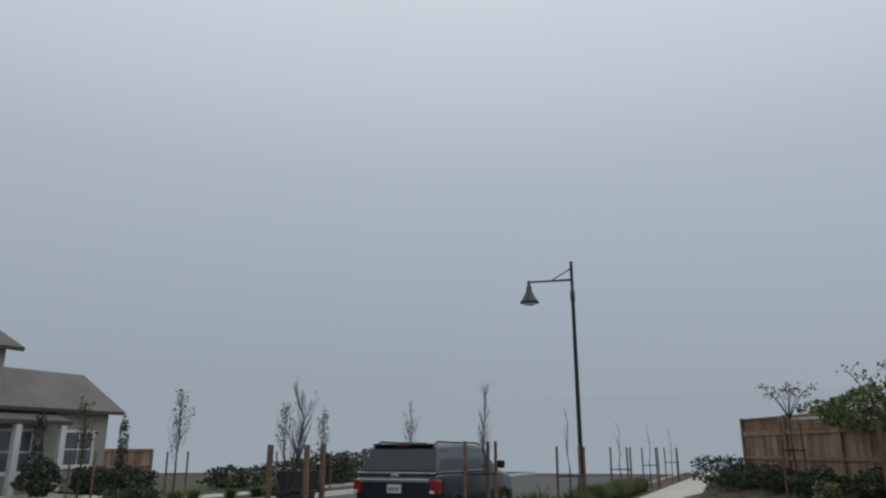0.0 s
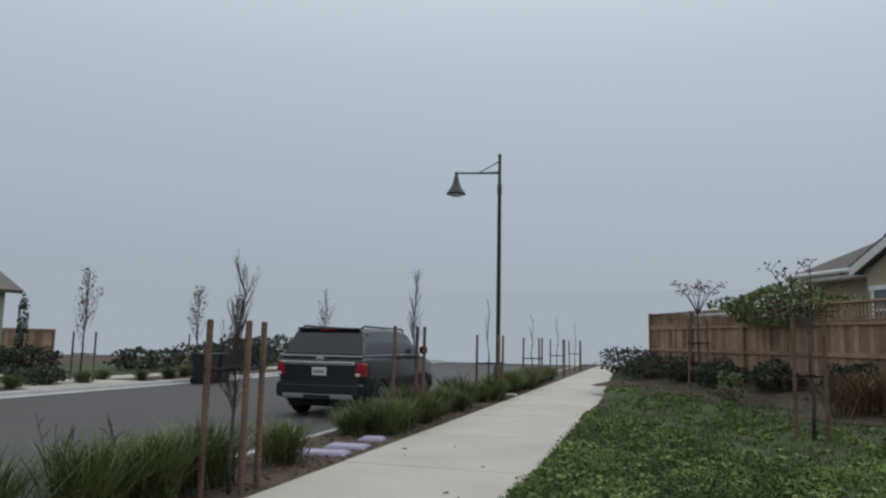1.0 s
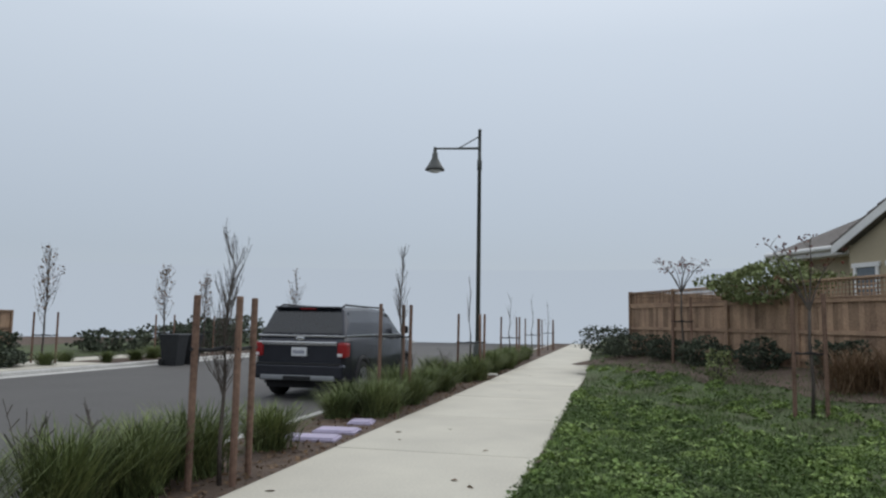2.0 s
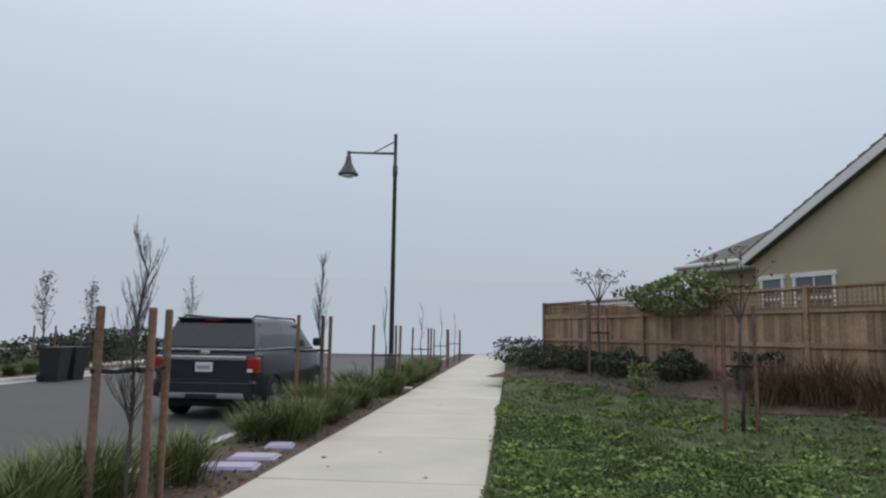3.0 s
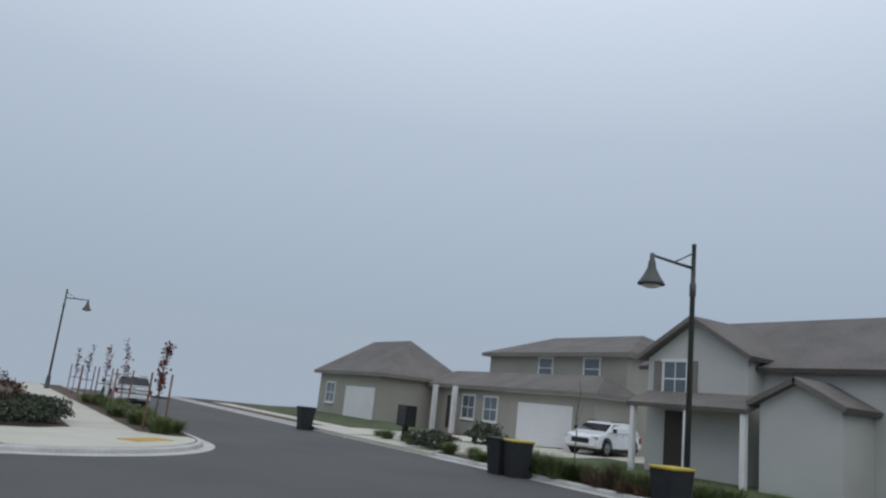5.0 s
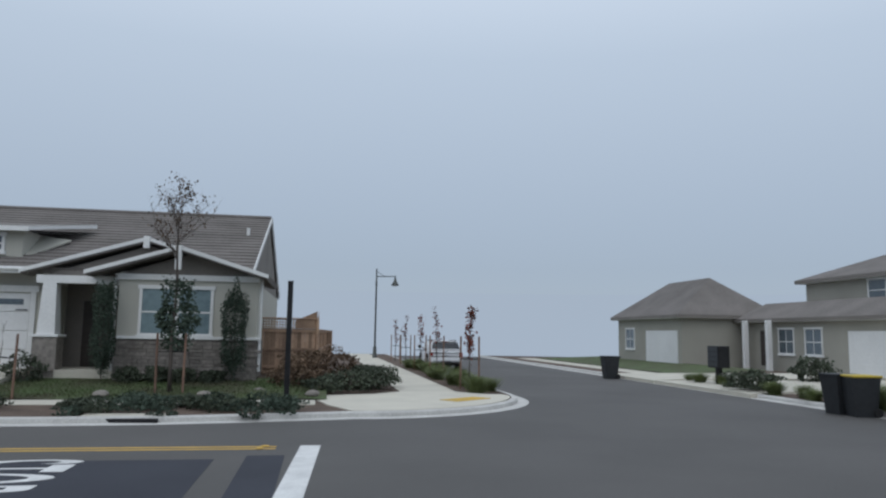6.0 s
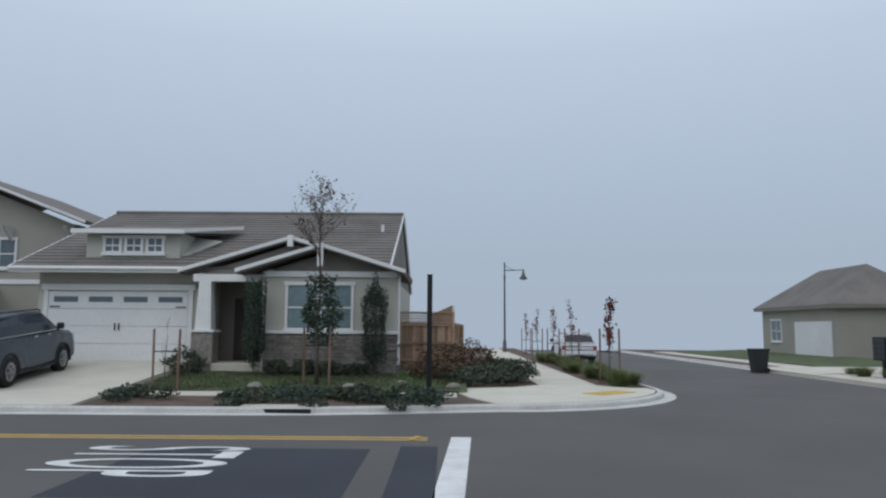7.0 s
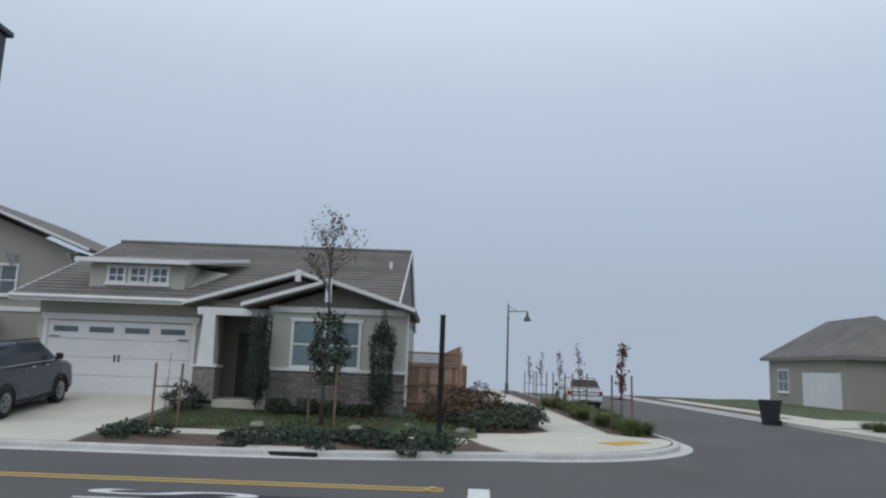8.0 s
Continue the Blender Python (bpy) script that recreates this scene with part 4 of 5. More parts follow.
    # tail
    part("rear_bumper", box(-W * 0.97, -0.10, 0.42, W * 0.97, 0.12, 0.74, 0.06), paint, root)
    part("bumper_step", box(-W * 0.90, -0.108, 0.70, W * 0.90, 0.02, 0.745, 0.012), PLASTIC, root)
    part("bumper_trim", box(-W * 0.80, -0.115, 0.40, W * 0.80, 0.02, 0.51, 0.03), GREYPL, root, "pale lower bumper trim")
    part("tow_panel", box(-W * 0.30, -0.125, 0.41, W * 0.30, 0.0, 0.49, 0.015), PLASTIC, root)
    part("chrome_strip", box(-W * 0.90, -0.035, belt - 0.19, W * 0.80, 0.03, belt - 0.11, 0.015), CHROME, root, "broad chrome tailgate strip")
    part("belt_strip", box(-W * 0.93, 0.015, belt - 0.02, W * 0.93, 0.13, belt + 0.02, 0.008), CHROME, root, "thin chrome beltline strip")
    for sgn in (1, -1):
        part("belt_moulding", box(sgn * W * 0.965 - 0.012, 0.12, belt + 0.0, sgn * W * 0.965 + 0.012, hood, belt + 0.028, 0.006), CHROME, root)
        lamp = part("tail_lamp", box(sgn * W * 0.90 - 0.09, -0.045, belt - 0.42, sgn * W * 0.90 + 0.105, 0.24, belt - 0.12, 0.045), TAIL, root, "red tail lamp")
        part("reverse_lamp", box(sgn * W * 0.90 - 0.075, -0.050, belt - 0.40, sgn * W * 0.90 + 0.03, 0.0, belt - 0.34, 0.01), WHITE_N, lamp)
        part("door_mirror", box(sgn * (W + 0.12) - 0.10, hood - 0.12, belt + 0.03, sgn * (W + 0.12) + 0.10, hood + 0.02, belt + 0.22, 0.05), PLASTIC, root)
        part("headlamp", box(sgn * W * 0.72 - 0.17, nose - 0.22, belt - 0.36, sgn * W * 0.72 + 0.15, nose - 0.01, belt - 0.20, 0.03), CHROME, root)
        for wy in (0.45, 0.60):
            part("door_handle", box(sgn * (W + 0.005) - 0.02, L * wy - 0.1, belt - 0.10, sgn * (W + 0.005) + 0.02, L * wy + 0.08, belt - 0.065, 0.008), CHROME, root)
        if tall and not sedan:
            part("roof_rail", tube([(sgn * W * 0.70, r0_ + 0.1, H - 0.02), (sgn * W * 0.70, r0_ + 0.25, H + 0.025), (sgn * W * 0.70, r1_ - 0.1, H + 0.015), (sgn * W * 0.70, r1_ + 0.05, H - 0.03)], [0.022] * 4, 8), PLASTIC, root)
    badge = lathe([(0.10, -0.006), (0.10, 0.006), (0.075, 0.010)], 24)
    bmesh.ops.scale(badge, vec=(1, 0.42, 1), verts=badge.verts)
    bmesh.ops.rotate(badge, matrix=Matrix.Rotation(radians(90), 3, "X"), verts=badge.verts)
    bmesh.ops.translate(badge, vec=(0, 0.0, belt - 0.055), verts=badge.verts)
    part("badge", badge, CHROME, root)
    plate = part("number_plate", box(-0.16, -0.045, belt - 0.40, 0.16, 0.02, belt - 0.23, 0.004), PLATE, root, "pale rear number plate")
    bm = bmesh.new()
    for k in range(6):
        box(-0.12 + k * 0.042, -0.048, belt - 0.355, -0.095 + k * 0.042, -0.04, belt - 0.285, bm=bm)
    part("plate_bars", bm, INK, plate, "plain dark bars")
    part("brake_lamp", box(-0.17, r0_ - 0.10, H - 0.075, 0.17, r0_ + 0.02, H - 0.048, 0.006), TAIL, root, "slim red high brake lamp")
    part("spoiler", box(-W * 0.72, r0_ - 0.12, H - 0.05, W * 0.72, r0_ + 0.2, H - 0.012, 0.02), paint, root)
    part("grille", box(-W * 0.5, nose - 0.05, 0.55, W * 0.5, nose + 0.02, belt - 0.30, 0.03), PLASTIC, root)
    part("underbody", box(-W * 0.85, 0.3, 0.22, W * 0.85, L - 0.4, 0.36), PLASTIC, root)
    return root


car("parked_suv", pose(-5.45, 12.9, ROAD_Z), "large dark grey sport utility car parked at the kerb", SUV_PAINT, 5.3, 2.0, 1.90)
car("parked_suv", pose(11.65, -20.2, 0.05, 0, 0, 183.6) @ Matrix.Rotation(radians(4.5), 4, "X"), "slate blue sport utility car on the driveway", BLUE_PAINT, 5.0, 1.95, 1.9)
car("parked_car", pose(-29.7, -29.0, 0.10, 0, 0, -72), "white crossover parked on a driveway", WHITE_PAINT, 4.6, 1.85, 1.62)
car("parked_sedan", pose(-18.0, 3.05, 0.20, 0, 0, 90) @ Matrix.Rotation(radians(3.3), 4, "X"), "white sedan parked before a garage", WHITE_PAINT, 4.7, 1.8, 1.42, tall=False, sedan=True)
car("parked_car", pose(-13.75, -2.5, ROAD_Z, 0, 0, 0), "dark car parked at the far kerb", BLUE_PAINT, 4.6, 1.8, 1.45, tall=False, sedan=True)
car("parked_car", pose(-7.9, -42.0, ROAD_Z, 0, 0, 180), "white car parked at the kerb in the fog", WHITE_PAINT, 4.6, 1.85, 1.6)


# ---- bins ----
def bin_(x, y, turn, label, z=ROAD_Z, lid=None):
    root = thing("wheelie_bin", pose(x, y, z, 0, 0, turn), label, "wheelie bin", "wheelie bins")
    bm = loft([(0, [(a * 0.24, b * 0.26) for a, b in ((1, 1), (-1, 1), (-1, -1), (1, -1))]), (1, [(a * 0.31, b * 0.36) for a, b in ((1, 1), (-1, 1), (-1, -1), (1, -1))])])
    bmesh.ops.rotate(bm, matrix=Matrix.Rotation(radians(90), 3, "X"), verts=bm.verts)
    part("body", bm, BIN, root)
    part("lid", box(-0.33, -0.38, 1.0, 0.33, 0.40, 1.06, 0.02), lid or BIN, root, "yellow plastic lid" if lid else "")
    part("handle", tube([(-0.25, 0.42, 1.0), (0.25, 0.42, 1.0)], [0.018, 0.018], 8), BIN, root)
    for s in (1, -1):
        bm = lathe([(0.11, -0.03), (0.12, 0), (0.11, 0.03)], 14)
        bmesh.ops.rotate(bm, matrix=Matrix.Rotation(radians(90), 3, "Y"), verts=bm.verts)
        bmesh.ops.translate(bm, vec=(s * 0.27, 0.28, 0.12), verts=bm.verts)
        part("wheel", bm, TYRE, root)
    return root


bin_(-14.75, -18.75, 80, "black wheelie bin with a yellow lid at the kerb", lid=BIN_LID)
bin_(-14.65, -19.4, 95, "black wheelie bin standing at the kerb")
bin_(-14.0, -12.4, 90, "black wheelie bin with a yellow lid at the kerb", lid=BIN_LID)
bin_(-14.0, 3.05, 90, "black wheelie bin with a yellow lid at the kerb", lid=BIN_LID)
bin_(-14.05, 3.85, 90, "black wheelie bin with a yellow lid at the kerb", lid=BIN_LID)
bin_(-13.9, 21.4, 90, "dark wheelie bin standing at the far kerb")
bin_(-13.9, 22.3, 85, "dark wheelie bin standing at the far kerb")
bin_(-14.4, -34.5, 90, "dark wheelie bin standing at the far kerb")


# ---- houses ----
def window(parent, m, w, h, name="window", mat=None, sill=True, bars=0, cross=True):
    """A trimmed sash window in the plane y = 0 of m, its face towards -y."""
    root = new(name)
    root.matrix_basis = m
    root.parent = parent
    t = 0.09
    bm = bmesh.new()
    box(-w / 2 - t, -0.05, -h / 2 - t, -w / 2, 0.02, h / 2 + t, 0.006, bm)
    box(w / 2, -0.05, -h / 2 - t, w / 2 + t, 0.02, h / 2 + t, 0.006, bm)
    box(-w / 2 - t * 1.5, -0.06, h / 2, w / 2 + t * 1.5, 0.02, h / 2 + t * 1.3, 0.006, bm)
    if sill:
        box(-w / 2 - t * 1.5, -0.09, -h / 2 - t * 1.2, w / 2 + t * 1.5, 0.02, -h / 2, 0.006, bm)
    part("frame", bm, TRIM, root)
    part("pane", box(-w / 2, -0.012, -h / 2, w / 2, 0.0, h / 2), mat or GLASS, root)
    if cross:
        part("meeting_rail", box(-w / 2, -0.03, -0.025, w / 2, -0.012, 0.025), TRIM, root)
    for k in range(1, bars + 1):
        xx = -w / 2 + w * k / (bars + 1)
        part("muntin", box(xx - 0.02, -0.026, -h / 2 + 0.05, xx + 0.02, -0.012, h / 2), TRIM, root)
    part("bottom_rail", box(-w / 2, -0.028, -h / 2, w / 2, -0.012, -h / 2 + 0.05), TRIM, root)
    return root


def gable_roof(parent, x0, x1, y0, y1, ze, zr, along="x", t=0.16, trim=True, name="roof"):
    """Two slopes; the ridge runs along x or y. Fascia and rake boards in white."""
    if along == "x":
        ym = (y0 + y1) / 2
        a = [(x0, y0, ze), (x1, y0, ze), (x1, ym, zr), (x0, ym, zr)]
        b = [(x1, y1, ze), (x0, y1, ze), (x0, ym, zr), (x1, ym, zr)]
    else:
        xm = (x0 + x1) / 2
        a = [(x0, y1, ze), (x0, y0, ze), (xm, y0, zr), (xm, y1, zr)]
        b = [(x1, y0, ze), (x1, y1, ze), (xm, y1, zr), (xm, y0, zr)]
    bm = bmesh.new()
    slab(a, t, bm)
    slab(b, t, bm)
    rf = part(name, bm, ROOF, parent)
    if trim:
        if along == "y":
            for (p, q) in ((a[1], a[2]), (b[0], b[3])):
                bm = slab([(p[0], p[1] - 0.03, p[2] + 0.01), (p[0], p[1] - 0.03, p[2] - 0.11), (q[0], q[1] - 0.03, q[2] - 0.11), (q[0], q[1] - 0.03, q[2] + 0.01)], 0.035)
                part("rake_board", bm, TRIM, rf)
        else:
            part("fascia", box(x0, y0 - 0.035, ze - 0.17, x1, y0 + 0.0, ze + 0.0, 0.005) if y0 < y1 else box(x0, y0, ze - 0.17, x1, y0 + 0.035, ze, 0.005), TRIM, rf)
    return rf


def hip_roof(parent, x0, x1, y0, y1, ze, zr, t=0.16, name="roof", fascia=TRIM, hip=1.0):
    w, d = x1 - x0, y1 - y0
    if w >= d:
        k = hip * d / 2
        r0_, r1_ = (x0 + k, (y0 + y1) / 2, zr), (x1 - k, (y0 + y1) / 2, zr)
        faces = [[(x0, y0, ze), (x1, y0, ze), r1_, r0_], [(x1, y0, ze), (x1, y1, ze), r1_], [(x1, y1, ze), (x0, y1, ze), r0_, r1_], [(x0, y1, ze), (x0, y0, ze), r0_]]
    else:
        k = w / 2
        r0_, r1_ = ((x0 + x1) / 2, y0 + k, zr), ((x0 + x1) / 2, y1 - k, zr)
        faces = [[(x0, y0, ze), (x1, y0, ze), r0_], [(x1, y0, ze), (x1, y1, ze), r1_, r0_], [(x1, y1, ze), (x0, y1, ze), r1_], [(x0, y1, ze), (x0, y0, ze), r0_, r1_]]
    bm = bmesh.new()
    for f in faces:
        slab(f, t, bm)
    rf = part(name, bm, ROOF, parent)
    bm = bmesh.new()
    box(x0, y0, ze - 0.2, x1, y0 + 0.03, ze - 0.01, bm=bm)
    box(x0, y1 - 0.03, ze - 0.2, x1, y1, ze - 0.01, bm=bm)
    box(x0, y0 + 0.03, ze - 0.2, x0 + 0.03, y1 - 0.03, ze - 0.01, bm=bm)
    box(x1 - 0.03, y0 + 0.03, ze - 0.2, x1, y1 - 0.03, ze - 0.01, bm=bm)
    part("fascia", bm, fascia, rf)
    bm = box(x0 + 0.03, y0 + 0.03, ze - 0.22, x1 - 0.03, y1 - 0.03, ze - 0.18)
    part("soffit", bm, TRIM, rf)
    return rf


def wall(parent, x0, x1, y0, y1, z0, z1, mat, name="wall", bevel=0.01):
    return part(name, box(x0, y0, z0, x1, y1, z1, bevel), mat, parent)


def gable_wall(parent, x0, x1, y, z0, z1, mat, thick=0.15, name="gable"):
    xm = (x0 + x1) / 2
    return part(name, slab([(x0, y, z0), (x1, y, z0), (xm, y, z1)], thick), mat, parent)

# corner house: its front faces north; built facing -y and turned round, its base at z = 0
HB = 0.56
house = thing("corner_house", pose(6.4, -25.9, HB, 0, 0, 180), "single-storey beige house with a white double garage door", "house")


def lx(x):
    """World x to the house's own x."""
    return 6.4 - x


GY = 0.6
wall(house, lx(13.1), lx(7.35), GY, 15.0, -0.6, 3.0, STUCCO_G)
wall(house, lx(7.35), lx(1.3), 1.6, 15.0, -0.6, 3.0, STUCCO_G)
ze, zr = 3.10, 6.03
xw, xe, yn, ys, yr = lx(1.25), lx(13.7), -0.15, 15.0, 7.4
bm = bmesh.new()
slab([(xe, yn, ze), (xw, yn, ze), (xw, yr, zr), (xe, yr, zr)], 0.18, bm)
slab([(xw, ys, ze), (xe, ys, ze), (xe, yr, zr), (xw, yr, zr)], 0.18, bm)
roof = part("roof", bm, ROOF, house, "grey-brown flat concrete tile roof")
part("fascia", box(xe, yn - 0.04, ze - 0.20, lx(7.9), yn, ze - 0.01, 0.005), TRIM, roof)
part("gutter", tube([(xe, yn - 0.08, ze - 0.06), (lx(7.9), yn - 0.08, ze - 0.06)], [0.06, 0.06], 8), TRIM, roof, "white metal gutter")
part("ridge", tube([(xe, yr, zr + 0.02), (xw, yr, zr + 0.02)], [0.09, 0.09], 8), ROOF, roof)
for k in range(1, 20):
    f = k / 20
    part("tile_course", box(xe, yn + (yr - yn) * f - 0.03, ze + (zr - ze) * f - 0.01, xw, yn + (yr - yn) * f + 0.03, ze + (zr - ze) * f + 0.024), ROOF, roof)
for xx, s in ((xw + 0.03, 1), (xe - 0.0, -1)):
    for y0_, y1_, za, zb in ((yn, yr, ze, zr), (ys, yr, ze, zr)):
        part("rake_board", slab([(xx, y0_, za + 0.02), (xx, y0_, za - 0.18), (xx, y1_, zb - 0.18), (xx, y1_, zb + 0.02)], 0.035), TRIM, roof)
part("west_gable", slab([(lx(1.3) + 0.003, 0.6, 2.95), (lx(1.3) + 0.003, 14.2, 2.95), (lx(1.3) + 0.003, 7.4, 5.62)], 0.12), SIDING, house)
part("east_gable", slab([(lx(13.1) - 0.003, 14.2, 2.95), (lx(13.1) - 0.003, 0.6, 2.95), (lx(13.1) - 0.003, 7.4, 5.62)], 0.12), SIDING, house)
part("vent_pipe", tube([(lx(1.9), 4.6, 4.75), (lx(1.9), 4.6, 5.2)], [0.06, 0.06], 10), TRIM, roof)
# garage door with windows and hardware
gx0, gx1 = lx(12.72), lx(8.04)
gd = new("garage_door")
gd.parent = house
for k in range(4):
    part("panel", box(gx0, GY - 0.05, k * 0.58, gx1, GY, k * 0.58 + 0.57, 0.012), DOOR_W, gd)
for k in range(4):
    cx = gx0 + (gx1 - gx0) * (k + 0.5) / 4
    part("pane", box(cx - 0.40, GY - 0.062, 1.96, cx + 0.40, GY - 0.05, 2.14), GLASS, gd)
gm = (gx0 + gx1) / 2
for u in (-0.07, 0.07):
    part("handle", box(gm + u - 0.02, GY - 0.085, 1.02, gm + u + 0.02, GY - 0.05, 1.26, 0.008), IRON, gd, "black iron pull")
for u in (gx0 + 0.06, gx1 - 0.40):
    part("strap_hinge", box(u, GY - 0.07, 1.78, u + 0.34, GY - 0.05, 1.82, 0.006), IRON, gd, "black iron strap hinge")
part("garage_jamb", box(gx0 - 0.17, GY - 0.06, -0.02, gx0 - 0.01, GY, 2.36, 0.006), TRIM, house)
part("garage_jamb", box(gx1 + 0.01, GY - 0.06, -0.02, gx1 + 0.17, GY, 2.36, 0.006), TRIM, house)
part("garage_header", box(gx0 - 0.25, GY - 0.08, 2.36, gx1 + 0.25, GY, 2.56, 0.006), TRIM, house)
# shed dormer with three windows
dx0, dx1 = lx(11.7), lx(8.5)
wall(house, dx0, dx1, 0.85, 3.4, 3.3, 4.38, STUCCO_G, "dormer_wall")
part("dormer_cheek", slab([(dx1 + 0.002, 0.85, 3.45), (dx1 + 0.95, 2.4, 4.25), (dx1 + 0.002, 2.4, 4.38)], 0.06), STUCCO_G, house)
drf = part("dormer_roof", slab([(dx0 - 0.35, 0.5, 4.42), (dx1 + 0.25, 0.5, 4.42), (dx1 + 1.25, 4.0, 5.0), (dx0 - 0.1, 4.0, 5.0)], 0.10), ROOF, house)
part("fascia", box(dx0 - 0.38, 0.45, 4.28, dx1 + 0.27, 0.495, 4.43, 0.005), TRIM, drf)
part("dormer_rake", slab([(dx1 + 0.28, 0.48, 4.44), (dx1 + 0.28, 0.48, 4.32), (dx1 + 1.28, 4.0, 4.90), (dx1 + 1.28, 4.0, 5.02)], 0.04), TRIM, drf)
for wx in (10.8, 10.07, 9.34):
    window(house, pose(lx(wx), 0.845, 3.90), 0.46, 0.48, "dormer_window", bars=1, sill=True)
# porch: first gable, stone pier with a tapered column, dark entry
gable_roof(house, lx(8.1), lx(0.82), -0.35, 5.0, 3.02, 4.12, "y", name="porch_roof")
gable_wall(house, lx(7.65), lx(1.2), -0.12, 2.80, 3.88, SIDING)
part("king_post", box(lx(4.46) - 0.09, -0.47, 3.76, lx(4.46) + 0.09, -0.30, 4.14, 0.01), TRIM, house)
part("porch_beam", box(lx(7.6), -0.32, 2.62, lx(5.15), -0.04, 2.86, 0.01), TRIM, house)
part("porch_ceiling", box(lx(7.35), -0.04, 2.82, lx(5.1), 1.6, 2.88), STUCCO_G, house)
pier = part("porch_pier", box(lx(7.55), -0.45, -0.5, lx(6.85), 0.2, 0.98, 0.02), STONE, house, "dark stacked stone pier base")
part("pier_cap", box(lx(7.6), -0.5, 0.98, lx(6.8), 0.25, 1.06, 0.015), TRIM, pier)
bm = loft([(0, [(a * 0.26, b * 0.26) for a, b in ((1, 1), (-1, 1), (-1, -1), (1, -1))]), (1.58, [(a * 0.19, b * 0.19) for a, b in ((1, 1), (-1, 1), (-1, -1), (1, -1))])])
bmesh.ops.rotate(bm, matrix=Matrix.Rotation(radians(90), 3, "X"), verts=bm.verts)
bmesh.ops.translate(bm, vec=(lx(7.2), -0.14, 1.05), verts=bm.verts)
part("porch_column", bm, TRIM, house, "white tapered column")
fd = part("front_door", box(lx(6.75), 1.55, 0.02, lx(5.75), 1.606, 2.15, 0.01), DOOR_D, house, "dark brown front door")
part("door_handle", box(lx(5.85), 1.50, 0.95, lx(5.81), 1.55, 1.15, 0.01), CHROME, fd)
# dark sheet over the back wall puts the porch's inner shade into colour
part("entry_shade_sheet", box(lx(7.3), 1.585, -0.05, lx(5.15), 1.598, 2.80), SIDING, house)
part("porch_floor", box(lx(7.5), -0.45, -0.5, lx(5.0), 1.6, 0.0, 0.01), CONCRETE, house)
# projecting front room with its own gable
bx0, bx1, by = lx(5.12), lx(1.0), -0.65
wall(house, bx0, bx1, by, 1.6, 1.0, 3.0, STUCCO_G, "front_room")
wall(house, bx0 - 0.04, bx1 + 0.04, by - 0.04, 1.6, -0.6, 0.96, STONE, "stone_plinth")
part("plinth_cap", box(bx0 - 0.10, by - 0.10, 0.96, bx1 + 0.10, by + 0.6, 1.05, 0.012), TRIM, house)
gable_roof(house, lx(6.0), lx(0.66), by - 0.55, 4.0, 2.97, 3.79, "y", name="front_roof")
gable_wall(house, bx0 - 0.2, bx1 + 0.1, by - 0.04, 2.84, 3.58, SIDING)
part("gable_band", box(bx0 - 0.05, by - 0.09, 2.76, bx1 + 0.05, by - 0.02, 2.94, 0.008), TRIM, house)
part("king_post", box(lx(3.33) - 0.09, by - 0.67, 3.06, lx(3.33) + 0.09, by - 0.50, 3.80, 0.01), TRIM, house)
window(house, pose(lx(3.96), by - 0.002, 1.79), 0.93, 1.40, "front_window", mat=BLIND)
window(house, pose(lx(2.88), by - 0.002, 1.79), 0.93, 1.40, "front_window", mat=BLIND)
part("downspout", tube([(bx1 + 0.10, by + 0.1, 2.95), (bx1 + 0.10, by + 0.1, 0.0)], [0.045, 0.045], 8), TRIM, house, "white downspout")
part("downspout", tube([(bx0 - 0.12, by + 0.1, 2.95), (bx0 - 0.12, by + 0.1, 0.0)], [0.045, 0.045], 8), TRIM, house, "white downspout")

# stacked stones on the plinth, each its own piece
sr = random.Random(3)
stones = {}
for kx in range(3):
    for kz in range(2):
        bm = box(0, -0.03, 0, 0.28 + 0.12 * kx, 0.03, 0.08 + 0.04 * kz, 0.012)
        me = bpy.data.meshes.new("stone")
        bm.to_mesh(me)
        bm.free()
        me.materials.append(STONE)
        stones[kx, kz] = me
zz, kz = -0.3, 0
while zz < 0.86:
    u = bx0 - 0.02
    while u < bx1 - 0.25:
        kx = sr.randrange(3)
        ob = new("stone", stones[kx, kz])
        ob.parent = house
        ob.location = (u, by - 0.05 + sr.uniform(-0.01, 0.008), zz)
        u += 0.29 + 0.12 * kx
    zz += 0.09 + 0.04 * kz
    kz = 1 - kz

# yard of the corner house
drive = [(7.75, -26.5), (7.9, -21.0), (7.5, -18.0), (15.0, -17.97), (14.4, -21.0), (14.4, -26.5)]
bm = bmesh.new()
top = [bm.verts.new((x, y, 0.57 if y < -25 else 0.02 if y > -19 else 0.10)) for x, y in drive]
low = [bm.verts.new((v.co.x, v.co.y, -0.2)) for v in top]
bm.faces.new(top)
for i in range(6):
    bm.faces.new((top[i], low[i], low[(i + 1) % 6], top[(i + 1) % 6]))
bmesh.ops.triangulate(bm, faces=[f for f in bm.faces if len(f.verts) > 4])
bmesh.ops.recalc_face_normals(bm, faces=bm.faces)
tagged(done("driveway", bm, CONCRETE), "pale concrete driveway sloping up to the garage", "driveway", kind="structure")
bm = bmesh.new()
g0 = [[bm.verts.new((-1.2 + 9.0 * i / 12, -25.9 + 4.0 * j / 6, 0.03 + 0.32 * ((6 - j) / 6) ** 1.0 + 0.02 * math.sin(i * 1.3 + j))) for i in range(13)] for j in range(7)]
for j in range(6):
    for i in range(12):
        bm.faces.new((g0[j][i], g0[j][i + 1], g0[j + 1][i + 1], g0[j + 1][i]))
tagged(done("front_lawn", bm, LAWN, smooth=True), "short dark green front lawn sloping to the walk", "lawn", kind="structure")
bm = bmesh.new()
